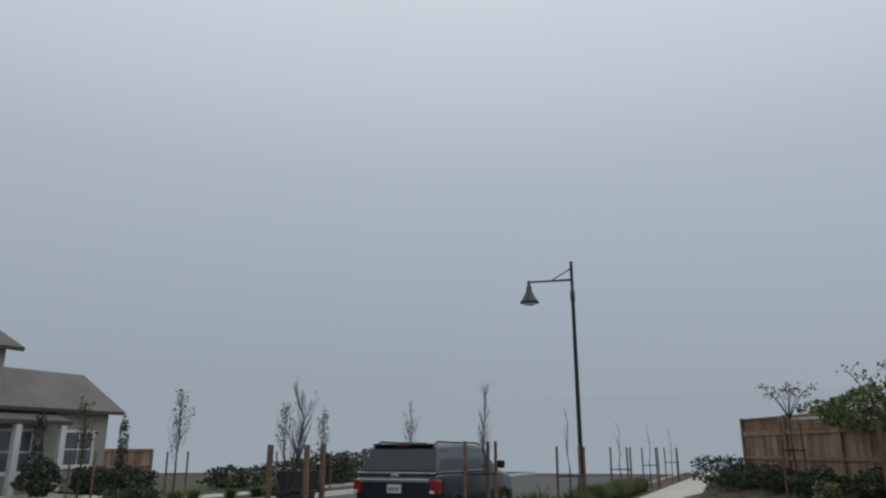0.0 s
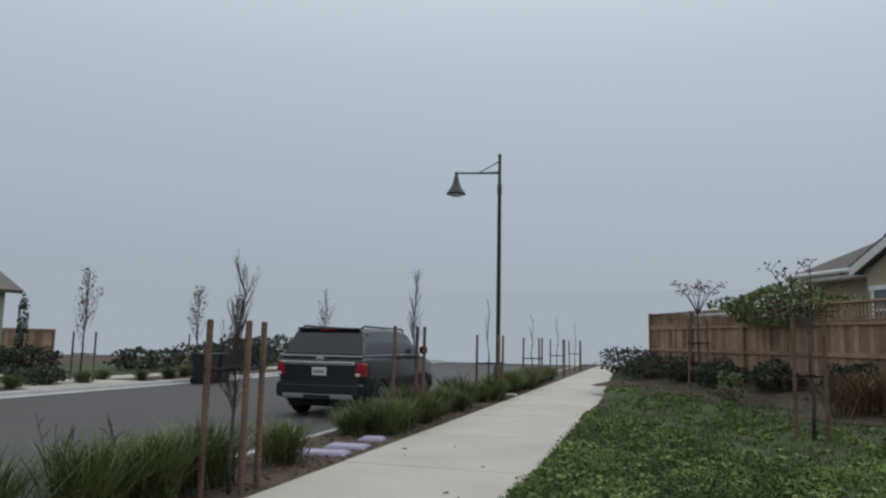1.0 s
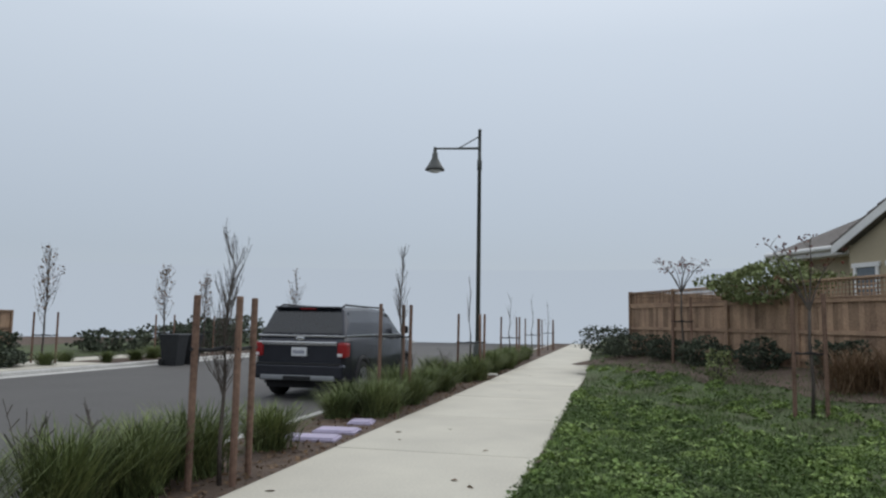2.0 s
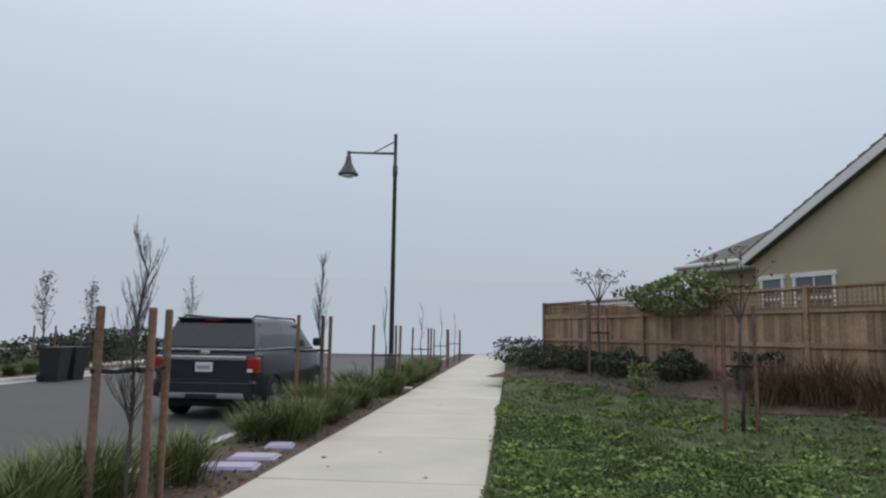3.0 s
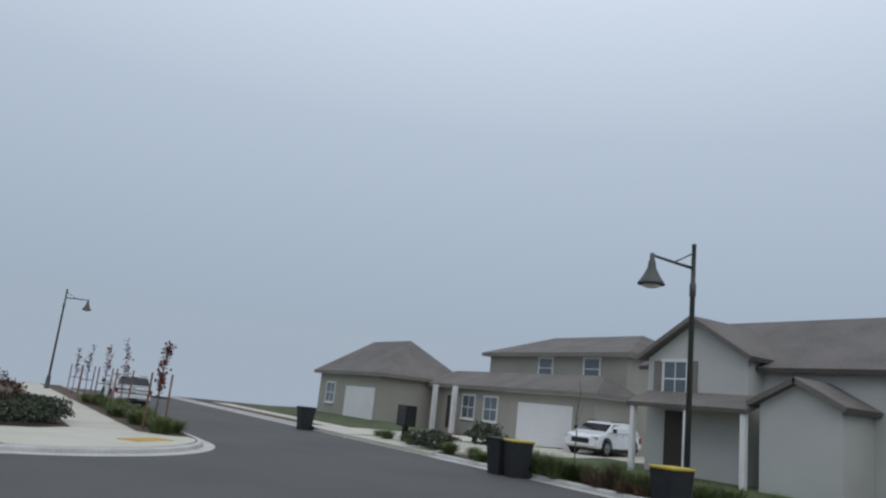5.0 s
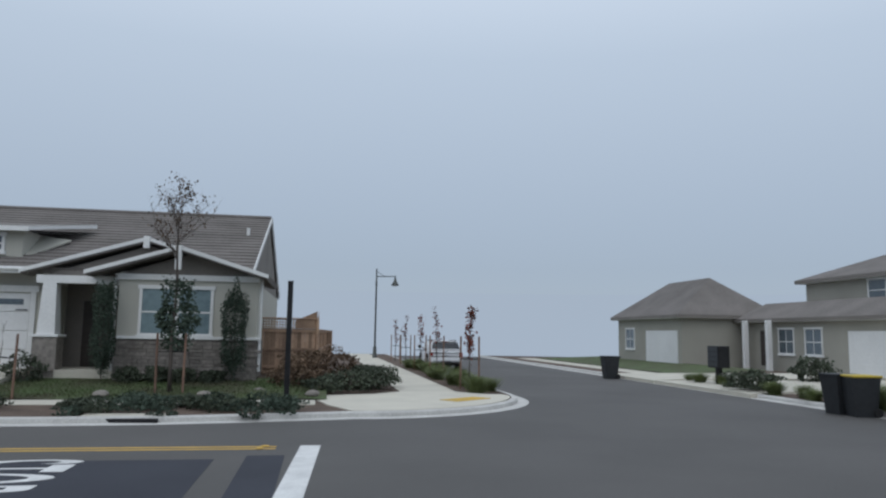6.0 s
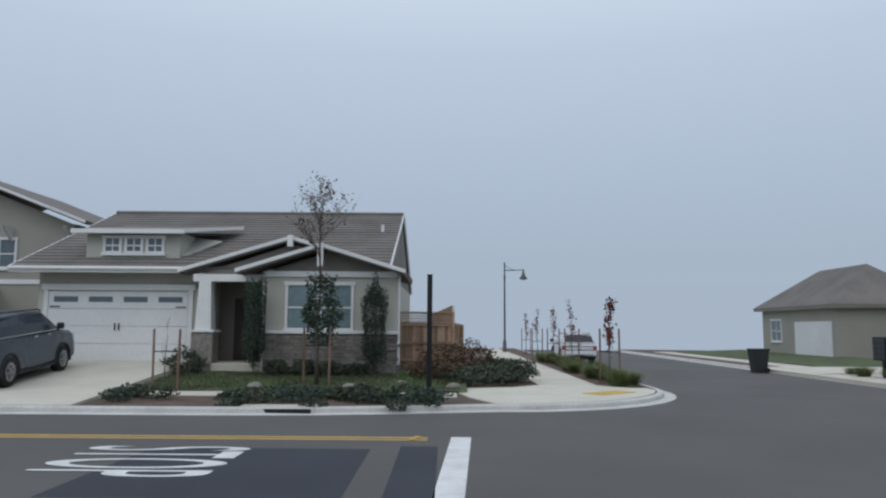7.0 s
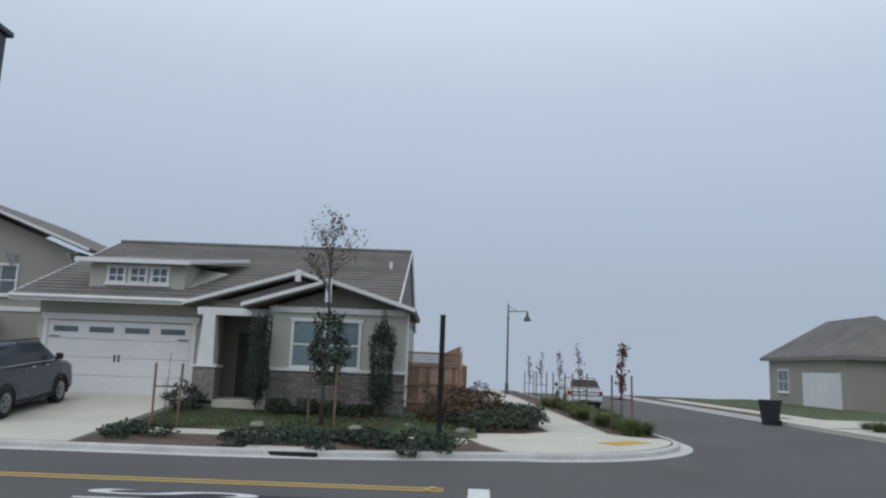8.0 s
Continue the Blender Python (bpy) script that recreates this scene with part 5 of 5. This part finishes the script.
g0 = [[bm.verts.new((-3.4 + 20 * i / 20, -45 + 19.2 * j / 20, 0.0 + 0.34 * min(1, i / 4))) for i in range(21)] for j in range(21)]
for j in range(20):
    for i in range(20):
        bm.faces.new((g0[j][i], g0[j][i + 1], g0[j + 1][i + 1], g0[j + 1][i]))
tagged(done("side_yard", bm, MULCH, smooth=True), "brown mulch bank beside the house", "ground", kind="structure")
n = 9000
r = np.random.default_rng(17)
px, py = r.uniform(-0.9, 8.1, n), r.uniform(-25.2, -22.0, n)
pz = 0.03 + 0.32 * (-21.9 - py) / 4.0
tagged(from_mesh("front_lawn_grass", blade_mesh("front_lawn_grass", np.stack([px, py, pz], 1), 0.09, 0.06, r, 0.008), LAWN), "short green grass on the front lawn", "grass", kind="stuff")

for k, (x, y, w, h) in enumerate(((7.55, -24.9, 0.6, 0.85), (4.6, -24.8, 0.4, 0.5), (3.8, -24.8, 0.4, 0.55), (3.0, -24.8, 0.4, 0.5), (2.2, -24.8, 0.4, 0.45))):
    shrub("shrub", x, y, 0.2, w, w, h, 900, SHRUB, "dark green low shrub before the house front", 120 + k, 0.06, group="shrubs at the house front")
for k, (x, y, w, h) in enumerate(((-0.6, -25.6, 0.9, 1.15), (-1.4, -26.6, 0.9, 1.2), (-0.2, -24.6, 0.8, 0.7))):
    shrub("dry_shrub", x, y, 0.15, w, w, h, 1300, TAN_SHRUB, "russet brown shrub beside the house", 130 + k, 0.06, group="shrubs at the house side")
for k, (x, y, w, h) in enumerate(((-1.9, -24.7, 0.8, 0.6), (-2.7, -25.6, 0.8, 0.65), (-2.9, -27.0, 0.8, 0.7), (-2.4, -28.4, 0.8, 0.7), (-1.1, -23.9, 0.6, 0.5))):
    shrub("shrub", x, y, 0.05, w, w, h, 1000, SHRUB, "low grey-green shrub at the corner bed", 140 + k, 0.06, group="shrubs at the corner")
r7 = random.Random(7)
for k in range(26):
    x, y = r7.uniform(-0.6, 7.4), r7.uniform(-20.4, -18.6)
    w = r7.uniform(0.22, 0.55)
    shrub("bed_shrub", x, y, 0.0, w, w * r7.uniform(0.7, 1.1), w * r7.uniform(0.55, 0.9), int(900 * w), CYPRESS if k % 3 else SHRUB, "low dark trailing shrub behind the kerb", 160 + k, 0.05, group="shrubs behind the kerb", stems=False)
for k, x in enumerate((0.45, 2.3, 4.2)):
    shrub("trailing_plant", x, -18.25 - 0.2 * (k == 2), -0.06, 0.3, 0.22, 0.26, 260, CYPRESS, "dark trailing plant spilling over the kerb", 190 + k, 0.045, group="shrubs behind the kerb", stems=False)
for k, (x, h) in enumerate(((5.3, 3.0), (1.6, 3.05))):
    shrub("cypress", x, -24.6, 0.35, 0.38 if k else 0.34, 0.36, h, 6500, CYPRESS, "narrow dark green cypress against the house front", 180 + k, 0.038, "tree", "cypresses at the house front")
young_tree(3.05, -22.9, 5.35, 51, "slender front-yard tree with sparse brown leaves", "yard_tree", up=0.55, twigs=24, trunk=0.06, first=0.62, reach=3.0, clear=0.15, leaves=560, leaf_mat=TAN_SHRUB, z=0.15, leaf_size=0.05, leaf_from=0.66)
shrub("yard_bush", 3.0, -23.1, 1.25, 0.55, 0.45, 1.95, 1700, CYPRESS, "dark twiggy leaves low on the slender tree", 197, 0.07, "shrub", "", False)
staking([(2.7, -22.9), (3.4, -22.8)], 1.6, (3.05, -22.9), "two wooden stakes beside a slender tree", 1.1, 0.12)
young_tree(7.0, -21.95, 2.0, 52, "thin bare sapling between wooden stakes", "sapling", twigs=6, trunk=0.02)
staking([(6.65, -21.95), (7.3, -21.9)], 1.6, (7.0, -21.95), "two wooden stakes beside a sapling", 1.0, 0.05)
for k, (x, y) in enumerate(((0.1, -24.9), (0.7, -23.4), (-0.8, -22.4), (4.6, -22.2), (2.0, -22.1))):
    rk = thing("boulder", pose(x, y, 0.12, 0, 0, k * 50), "small grey garden boulder", "boulder", "garden boulders")
    bm = bmesh.new()
    bmesh.ops.create_icosphere(bm, subdivisions=2, radius=0.2)
    for v in bm.verts:
        v.co *= 1 + 0.25 * noise.noise(v.co * 4 + Vector((k, 0, 0)))
        v.co.z *= 0.55
    part("stone", bm, STONE, rk)
# signpost pole in the bed
sp = thing("dark_post", pose(-0.19, -20.5, 0), "tall plain dark square post in the corner bed", "post")
part("post", box(-0.065, -0.065, -0.1, 0.065, 0.065, 3.05, 0.008), IRON, sp)
part("post_cap", box(-0.072, -0.072, 3.05, 0.072, 0.072, 3.08, 0.006), IRON, sp)
# side fence of the corner house
fence("side_fence", (1.3, -27.4), (-0.85, -28.4), lambda x, y: 0.35, 1.55, "reddish timber side fence with a lattice top", 0.0, 3.0)
pk = thing("fence_wing", pose(-0.85, -28.4, 0.35), "raised end panel of the side fence", "fence")
part("panel", slab([(0.0, 0.02, 0), (0.0, 0.02, 1.75), (-0.05, 0.0, 2.2), (-0.05, 0, 0)], 0.03), BOARD, pk)
part("sloped_panel", slab([(0.75, 0.38, 1.58), (0.0, 0.03, 1.58), (0.0, 0.03, 2.2), (0.75, 0.38, 1.85)], 0.03), BOARD, pk)
fence("rear_fence", (-0.85, -28.45), (-1.6, -45), lambda x, y: 0.30, 1.6, "reddish timber fence running back along the walk")

# neighbour beyond the driveway
nb = thing("neighbour_house", pose(15.9, -33.0, 0.56, 0, 0, 180), "two-storey grey-beige house beyond the driveway", "house")
wall(nb, -12, 0.6, 0, 10, -0.5, 5.5, STUCCO_B)
gable_roof(nb, -12.9, 1.4, -0.8, 10.6, 5.55, 8.3, "y")
gable_wall(nb, -12.0, 0.6, -0.01, 5.45, 7.9, STUCCO_B)
for u in (0.4, -2.2):
    part("bracket", slab([(u, -0.75, 5.35), (u, 0.0, 5.35), (u, 0.0, 4.75)], 0.12), TRIM, nb)
part("upper_band", box(-12, -0.05, 2.9, 0.6, 0, 3.1, 0.01), TRIM, nb)
window(nb, pose(-2.6, -0.005, 4.2), 1.3, 1.2, bars=1)
window(nb, pose(-5.4, -0.005, 4.2), 1.3, 1.2, bars=1)
part("garage_wing", box(-9.5, -2.5, -0.5, -3.0, 0, 2.7, 0.01), STUCCO_B, nb)
gable_roof(nb, -10.0, -2.5, -3.1, 1.0, 2.75, 3.9, "y", name="garage_roof")
part("garage_door", box(-8.7, -2.55, 0, -3.9, -2.49, 2.15, 0.01), DOOR_W, nb)


# ---- houses across the street, facing east ----
def street_house(label, y_mid):
    """An empty in front of the row; its parts are given by world x, y and z through block(), opening() and porch()."""
    return thing("street_house", pose(0, y_mid, 0, 0, 0, 90), label, "house", "houses across the street")


def at(root, x, y):
    """World x and y to the turned house's own axes."""
    return y - root.matrix_basis.translation.y, -x


def block(root, y0, y1, x_front, x_back, eave, ridge, kind, mat, name="wall", trim=False, lap=0.45, z0=-0.3):
    """One mass with its roof: ridge along the street (side), gable to the street (front), hips (hip) or one hip (half)."""
    a0, b0 = at(root, x_front, y0)
    a1, b1 = at(root, x_back, y1)
    wall(root, a0, a1, b0, b1, z0, eave, mat, name)
    ra0, ra1, rb0, rb1 = a0 - lap, a1 + lap, b0 - lap, b1 + lap
    if kind == "side":
        gable_roof(root, ra0, ra1, rb0, rb1, eave, ridge, "x", trim=trim, name=name + "_roof")
        for a in (a0 + 0.13, a1 - 0.004):
            part(name + "_gable", slab([(a, b0, eave - 0.05), (a, b1, eave - 0.05), (a, (b0 + b1) / 2, eave + (ridge - eave) * 0.9)], 0.12), mat, root)
    elif kind == "front":
        gable_roof(root, ra0, ra1, rb0, rb1, eave, ridge, "y", trim=trim, name=name + "_roof")
        gable_wall(root, a0, a1, b0 - 0.005, eave - 0.05, eave + (ridge - eave) * 0.88, mat)
    elif kind == "half":
        bm_, k = (rb0 + rb1) / 2, (rb1 - rb0) * 0.35
        r0_, r1_ = (ra0 + k, bm_, ridge), (ra1, bm_, ridge)
        bm = bmesh.new()
        for f in ([(ra0, rb0, eave), (ra1, rb0, eave), r1_, r0_], [(ra1, rb1, eave), (ra0, rb1, eave), r0_, r1_], [(ra0, rb1, eave), (ra0, rb0, eave), r0_]):
            slab(f, 0.16, bm)
        part(name + "_roof", bm, ROOF, root)
        part(name + "_gable", slab([(a1 - 0.004, b0, eave - 0.05), (a1 - 0.004, b1, eave - 0.05), (a1 - 0.004, (b0 + b1) / 2, eave + (ridge - eave) * 0.9)], 0.12), mat, root)
    else:
        hip_roof(root, ra0, ra1, rb0, rb1, eave, ridge, name=name + "_roof", fascia=TRIM if trim else SIDING, hip=0.7)


def opening(root, x, y, z, w, h, bars=0, name="window"):
    """A trimmed window in a wall whose face is at x."""
    a, b = at(root, x, y)
    return window(root, pose(a, b - 0.004, z), w, h, name, bars=bars)


def entry(root, x, y, mat=DOOR_D):
    a, b = at(root, x, y)
    door = part("front_door", box(a - 0.5, b - 0.04, 0.25, a + 0.5, b + 0.02, 2.35, 0.01), mat, root)
    part("door_handle", box(a + 0.36, b - 0.09, 1.2, a + 0.40, b - 0.04, 1.4, 0.008), CHROME, door)


def awning(root, y0, y1, x0, x1, z0, z1):
    """A lean-to roof out from the wall at x1."""
    a0, b0 = at(root, x0, y0)
    a1, b1 = at(root, x1, y1)
    part("awning", slab([(a0, b0, z0), (a1, b0, z0), (a1, b1, z1), (a0, b1, z1)], 0.16), ROOF, root)


def column(root, x, y, z1, w=0.14, mat=TRIM):
    a, b = at(root, x, y)
    part("porch_post", box(a - w, b - w, -0.2, a + w, b + w, z1, 0.01), mat, root)


def garage(root, x, y, w=4.6):
    a, b = at(root, x, y)
    door = part("garage_door", box(a - w / 2, b - 0.05, 0.1, a + w / 2, b + 0.01, 2.3, 0.01), DOOR_W, root, "pale panelled garage door")
    for k in range(1, 4):
        part("groove", box(a - w / 2, b - 0.062, 0.1 + k * 0.55 - 0.012, a + w / 2, b - 0.05, 0.1 + k * 0.55 + 0.012), TRIM, door)


# two-storey house with a projecting bay and a low wing to the north
ha = street_house("two-storey beige stucco house with a low porch wing", 11.0)
block(ha, 4.4, 17.6, -24.6, -30.4, 5.5, 7.15, "half", STUCCO_B, "main")
block(ha, 7.6, 10.8, -22.8, -27.6, 5.55, 6.75, "hip", STUCCO_B, "bay", lap=0.35)
block(ha, 11.6, 22.3, -24.0, -28.6, 3.25, 4.95, "side", STUCCO_B, "wing")
opening(ha, -22.8, 9.6, 4.65, 1.4, 1.2, 1)
opening(ha, -24.6, 6.0, 4.6, 0.7, 1.2)
opening(ha, -24.6, 13.2, 4.5, 1.1, 1.0)
awning(ha, 8.4, 11.4, -21.9, -22.8, 2.85, 3.3)
entry(ha, -22.8, 9.9)
for yy in (8.6, 11.2):
    column(ha, -22.1, yy, 2.85)
opening(ha, -24.0, 14.2, 1.7, 1.5, 1.3, 1)
opening(ha, -24.0, 20.9, 1.7, 1.3, 1.3, 1)
awning(ha, 15.2, 19.6, -22.9, -24.0, 2.75, 3.1)
for yy in (15.5, 17.4, 19.3):
    column(ha, -23.1, yy, 2.75, 0.12)
opening(ha, -24.0, 17.6, 1.6, 2.2, 1.5, 2)
part("chimney_pipe", tube([(8.0 - 11.0, 26.6, 6.7), (8.0 - 11.0, 26.6, 7.35)], [0.06, 0.06], 8), SIGN_BACK, ha)

for k, (yy, h) in enumerate(((17.7, 2.9), (21.6, 3.0))):
    shrub("cypress", -22.3, yy, 0.1, 0.22, 0.22, h, 900, CYPRESS, "narrow dark cypress before a house across the street", 260 + k, 0.06, "tree", "cypresses across the street")

# white two-storey house with a low gabled garage wing
hb = street_house("two-storey pale stucco house with a low gabled front wing", -1.2)
block(hb, -7.0, -0.4, -24.2, -31.0, 5.35, 6.95, "hip", STUCCO_W, "main", trim=True)
block(hb, -0.9, 3.9, -23.6, -30.4, 5.2, 6.7, "hip", STUCCO_W, "upper", trim=True)
block(hb, -2.5, 2.0, -21.4, -24.2, 3.25, 4.35, "hip", STUCCO_W, "wing", trim=True, lap=0.35)
block(hb, 2.0, 4.2, -21.9, -23.6, 2.95, 3.6, "hip", STUCCO_W, "garage_wing", trim=True, lap=0.3)
opening(hb, -21.4, -0.95, 2.3, 0.8, 1.2)
opening(hb, -21.4, 0.15, 2.3, 0.8, 1.2)
opening(hb, -23.6, 1.9, 4.3, 0.8, 0.9)
opening(hb, -23.6, 2.9, 4.3, 0.8, 0.9)
for yy in (-6.0, -5.0, -4.0, -3.0):
    opening(hb, -24.2, yy, 4.55, 0.6, 0.8)
garage(hb, -21.9, 3.1, 2.0)

# white house with dark shutters, its gabled bay to the south
hd = street_house("two-storey white house with dark shutters and a brown awning", -14.8)
block(hd, -21.3, -8.5, -23.2, -31.0, 4.0, 6.25, "side", STUCCO_W, "main")
block(hd, -20.9, -16.6, -22.4, -26.0, 4.3, 5.75, "front", STUCCO_W, "bay", lap=0.35)
opening(hd, -23.2, -10.3, 2.5, 1.3, 1.35)
opening(hd, -22.4, -19.6, 3.5, 1.0, 1.2, 1)
for yy in (-20.4, -18.8):
    a, b = at(hd, -22.4, yy)
    part("shutter", box(a - 0.18, b - 0.06, 2.85, a + 0.18, b, 4.15, 0.01), SIDING, hd, "dark louvred shutter")
awning(hd, -20.8, -15.8, -21.2, -22.4, 2.55, 3.05)
for yy in (-20.6, -18.2, -16.0):
    column(hd, -21.4, yy, 2.55, 0.09)
entry(hd, -22.4, -19.5)
block(hd, -15.6, -13.0, -21.6, -23.2, 2.8, 3.6, "front", STUCCO_W, "porch", lap=0.3)

# beige two-storey house set back, with a long low wing
he = street_house("two-storey beige house with a long low porch wing", -35.5)
block(he, -41.8, -29.3, -30.0, -37.0, 5.4, 6.85, "hip", STUCCO_B, "main")
block(he, -44.8, -29.0, -27.6, -30.0, 3.05, 4.05, "hip", STUCCO_B, "wing")
garage(he, -27.6, -33.0)
opening(he, -27.6, -38.0, 1.7, 1.3, 1.4, 1)
opening(he, -27.6, -40.4, 1.7, 1.3, 1.4, 1)
entry(he, -27.6, -42.4)
opening(he, -30.0, -32.0, 4.5, 1.2, 1.1)
opening(he, -30.0, -36.0, 4.5, 1.2, 1.1)
for yy in (-43.6, -41.2):
    column(he, -27.0, yy, 2.95)

# low house farther down the street
hf = street_house("low beige hip-roofed house fading into the fog", -50.0)
block(hf, -55.2, -45.2, -23.6, -30.0, 3.3, 5.9, "hip", STUCCO_B, "main")
garage(hf, -23.6, -48.0)
opening(hf, -23.6, -53.0, 1.7, 1.4, 1.4, 1)

# board screen at the side of the north house
fence("side_fence", (-25.2, 22.5), (-25.2, 26.2), lambda x, y: 0.0, 1.7, "grey timber side fence beside a house")

for y0_, y1_, back, up in ((1.6, 4.6, -22.0, 0.42), (-30.6, -24.6, -33.0, 0.12), (-36.3, -31.7, -27.6, 0.1), (15.4, 19.0, -23.0, 0.1)):
    bm = bmesh.new()
    edge = [(-15.0, y0_ - 0.5, 0.0), (-15.0, y1_ + 0.5, 0.0), (-17.0, y1_, 0.05), (back, y1_, up), (back, y0_, up), (-17.0, y0_, 0.05)]
    top = [bm.verts.new((x, y, z + 0.012)) for x, y, z in edge]
    low = [bm.verts.new((x, y, -0.2)) for x, y, z in edge]
    bm.faces.new((top[0], top[1], top[2], top[5]))
    bm.faces.new((top[5], top[2], top[3], top[4]))
    for i in range(6):
        bm.faces.new((top[i], low[i], low[(i + 1) % 6], top[(i + 1) % 6]))
    bmesh.ops.recalc_face_normals(bm, faces=bm.faces)
    tagged(done("driveway", bm, CONCRETE), "pale concrete driveway across the street", "driveway", kind="structure")
for y0_, y1_ in ((4.8, 15.2), (19.2, 60), (-24.4, 1.4), (-60, -36.5)):
    bm = bmesh.new()
    g0 = [[bm.verts.new((-24.0 + 5.5 * i / 4, y0_ + (y1_ - y0_) * j / 12, 0.02 + 0.2 * (4 - i) / 4)) for i in range(5)] for j in range(13)]
    for j in range(12):
        for i in range(4):
            bm.faces.new((g0[j][i], g0[j][i + 1], g0[j + 1][i + 1], g0[j + 1][i]))
    tagged(done("front_yard", bm, LAWN, smooth=True), "dull green front yard across the street", "lawn", kind="structure")
for k, (x, y, w, h) in enumerate(((-16.0, -25.5, 0.9, 0.7), (-21.5, 6.0, 0.8, 1.0), (-21.6, 8.0, 0.9, 1.2), (-21.4, 10.2, 0.8, 1.0), (-21.6, 17.4, 0.7, 1.3), (-21.2, 19.2, 0.7, 1.1), (-21.6, 21.5, 1.0, 1.0), (-20.6, -9.2, 1.3, 2.4), (-20.9, -7.4, 1.2, 2.6), (-21.6, -30.0, 0.9, 1.0), (-16.1, 7.5, 0.8, 0.6), (-16.1, 10.5, 0.8, 0.5), (-16.3, 16.4, 0.9, 0.5))):
    shrub("yard_shrub", x, y, 0.05, w, w, h, 1200, SHRUB, "dark green shrub in a yard across the street", 200 + k, 0.09, group="shrubs across the street")
for k in range(10):
    shrub("hedge_clump", -19.5 + 1.2 * math.sin(k), 25.5 + k * 2.6, 0.0, 1.5, 1.5, 1.0 + 0.3 * (k % 3), 1000, SHRUB, "low grey-green hedge on the empty lot", 230 + k, 0.12, group="hedge on the empty lot")

for x, y in ((-23.0, 24.3), (-24.8, 21.4)):
    cov = thing("ground_cover_box", pose(x, y, 0.0, 0, 0, 12), "pale plastic utility cover on the bare lot", "utility box", "utility boxes")
    part("rim", box(-0.42, -0.3, -0.05, 0.42, 0.3, 0.10, 0.02), KERB, cov)
    part("lid", box(-0.38, -0.26, 0.10, 0.38, 0.26, 0.14, 0.02), WHITE_N, cov)

mb = thing("mailbox_cluster", pose(-16.5, -28.6, -0.08, 0, 0, 90), "dark pedestal mailbox cluster beside the walk", "mailbox")
part("pedestal", box(-0.1, -0.1, -0.1, 0.1, 0.1, 0.75, 0.01), IRON, mb)
bx = part("cabinet", box(-0.4, -0.25, 0.75, 0.4, 0.25, 1.6, 0.02), IRON, mb)
bm = bmesh.new()
for i in range(3):
    for j in range(4):
        box(-0.36 + i * 0.245, -0.262, 0.8 + j * 0.195, -0.135 + i * 0.245, -0.25, 0.975 + j * 0.195, bm=bm)
part("doors", bm, SIGN_BACK, bx)

# stop sign on the near corner, seen from behind and edge on
ss = thing("stop_sign", pose(2.9, -6.9, 0, 0, 0, 0), "dark stop sign on a square post with a name board above", "road sign")
part("post", box(-0.04, -0.04, -0.1, 0.04, 0.04, 4.0, 0.006), SIGN_BACK, ss)
bm = bmesh.new()
ring8 = [(0.41 * math.cos(radians(22.5 + 45 * k)), 0.41 * math.sin(radians(22.5 + 45 * k))) for k in range(8)]
prism(ring8, -0.004, 0.004, bm)
bmesh.ops.rotate(bm, matrix=Matrix.Rotation(radians(90), 3, "Y"), verts=bm.verts)
bmesh.ops.translate(bm, vec=(0.05, 0, 2.72), verts=bm.verts)
part("octagon", bm, SIGN_BACK, ss, "dark metal back of an octagonal sign")
part("name_board", box(-0.05, -0.19, 3.12, 0.05, 0.19, 3.92, 0.01), SIGN_BACK, ss)
part("board_cap", box(-0.075, -0.23, 3.92, 0.075, 0.23, 3.96, 0.008), SIGN_BACK, ss)

# house behind the timber fence: local x along the fence, y away from the street
fh = thing("fence_house", Matrix.Translation((F0.x + FN.x * 3.2, F0.y + FN.y * 3.2, 0.5)) @ Matrix.Rotation(math.atan2(FD.y, FD.x), 4, "Z"), "tan stucco house with a broad gable behind the fence", "house")
# in this frame +y points to FN
wall(fh, 5.55, 17.2, 0.0, 12.0, -0.4, 3.1, STUCCO)
wall(fh, 3.0, 5.55, 0.6, 12.0, -0.4, 3.1, STUCCO, "side_wing")
gable_wall(fh, 5.5, 17.25, -0.002, 3.0, 6.13, STUCCO)
fr = gable_roof(fh, 5.2, 17.6, -0.16, 12.4, 3.08, 6.32, "y")
# end tiles along the near rake, each lapping the one below
for k in range(20):
    xa, xb = 5.15 + 0.31 * k, 5.15 + 0.31 * (k + 1) + 0.03
    za, zb = 3.08 + (xa - 5.2) * 3.24 / 6.2, 3.08 + (xb - 5.2) * 3.24 / 6.2
    part("rake_tile", slab([(xa, -0.21, za + 0.13), (xb, -0.21, zb + 0.09), (xb, 0.25, zb + 0.09), (xa, 0.25, za + 0.13)], 0.10), ROOF, fr)
part("barge_board", slab([(5.2, -0.225, 3.11), (5.2, -0.225, 2.88), (11.4, -0.225, 6.12), (11.4, -0.225, 6.35)], 0.03), TRIM, fr, "white barge board")
hip_roof(fh, 2.3, 8.6, 0.1, 12.3, 3.12, 4.9, name="wing_roof")
part("gutter", tube([(2.3, 0.04, 3.10), (5.3, 0.04, 3.10)], [0.07, 0.07], 8), TRIM, fh, "white metal gutter")
part("downspout", tube([(2.95, 0.55, 3.05), (2.95, 0.55, -0.3)], [0.04, 0.04], 8), TRIM, fh, "white downspout")
window(fh, pose(6.1, -0.002, 2.0), 0.6, 1.0)
window(fh, pose(7.38, -0.002, 2.0), 1.05, 1.0, bars=1)
window(fh, pose(12.9, -0.002, 2.0), 1.5, 1.0, bars=1)
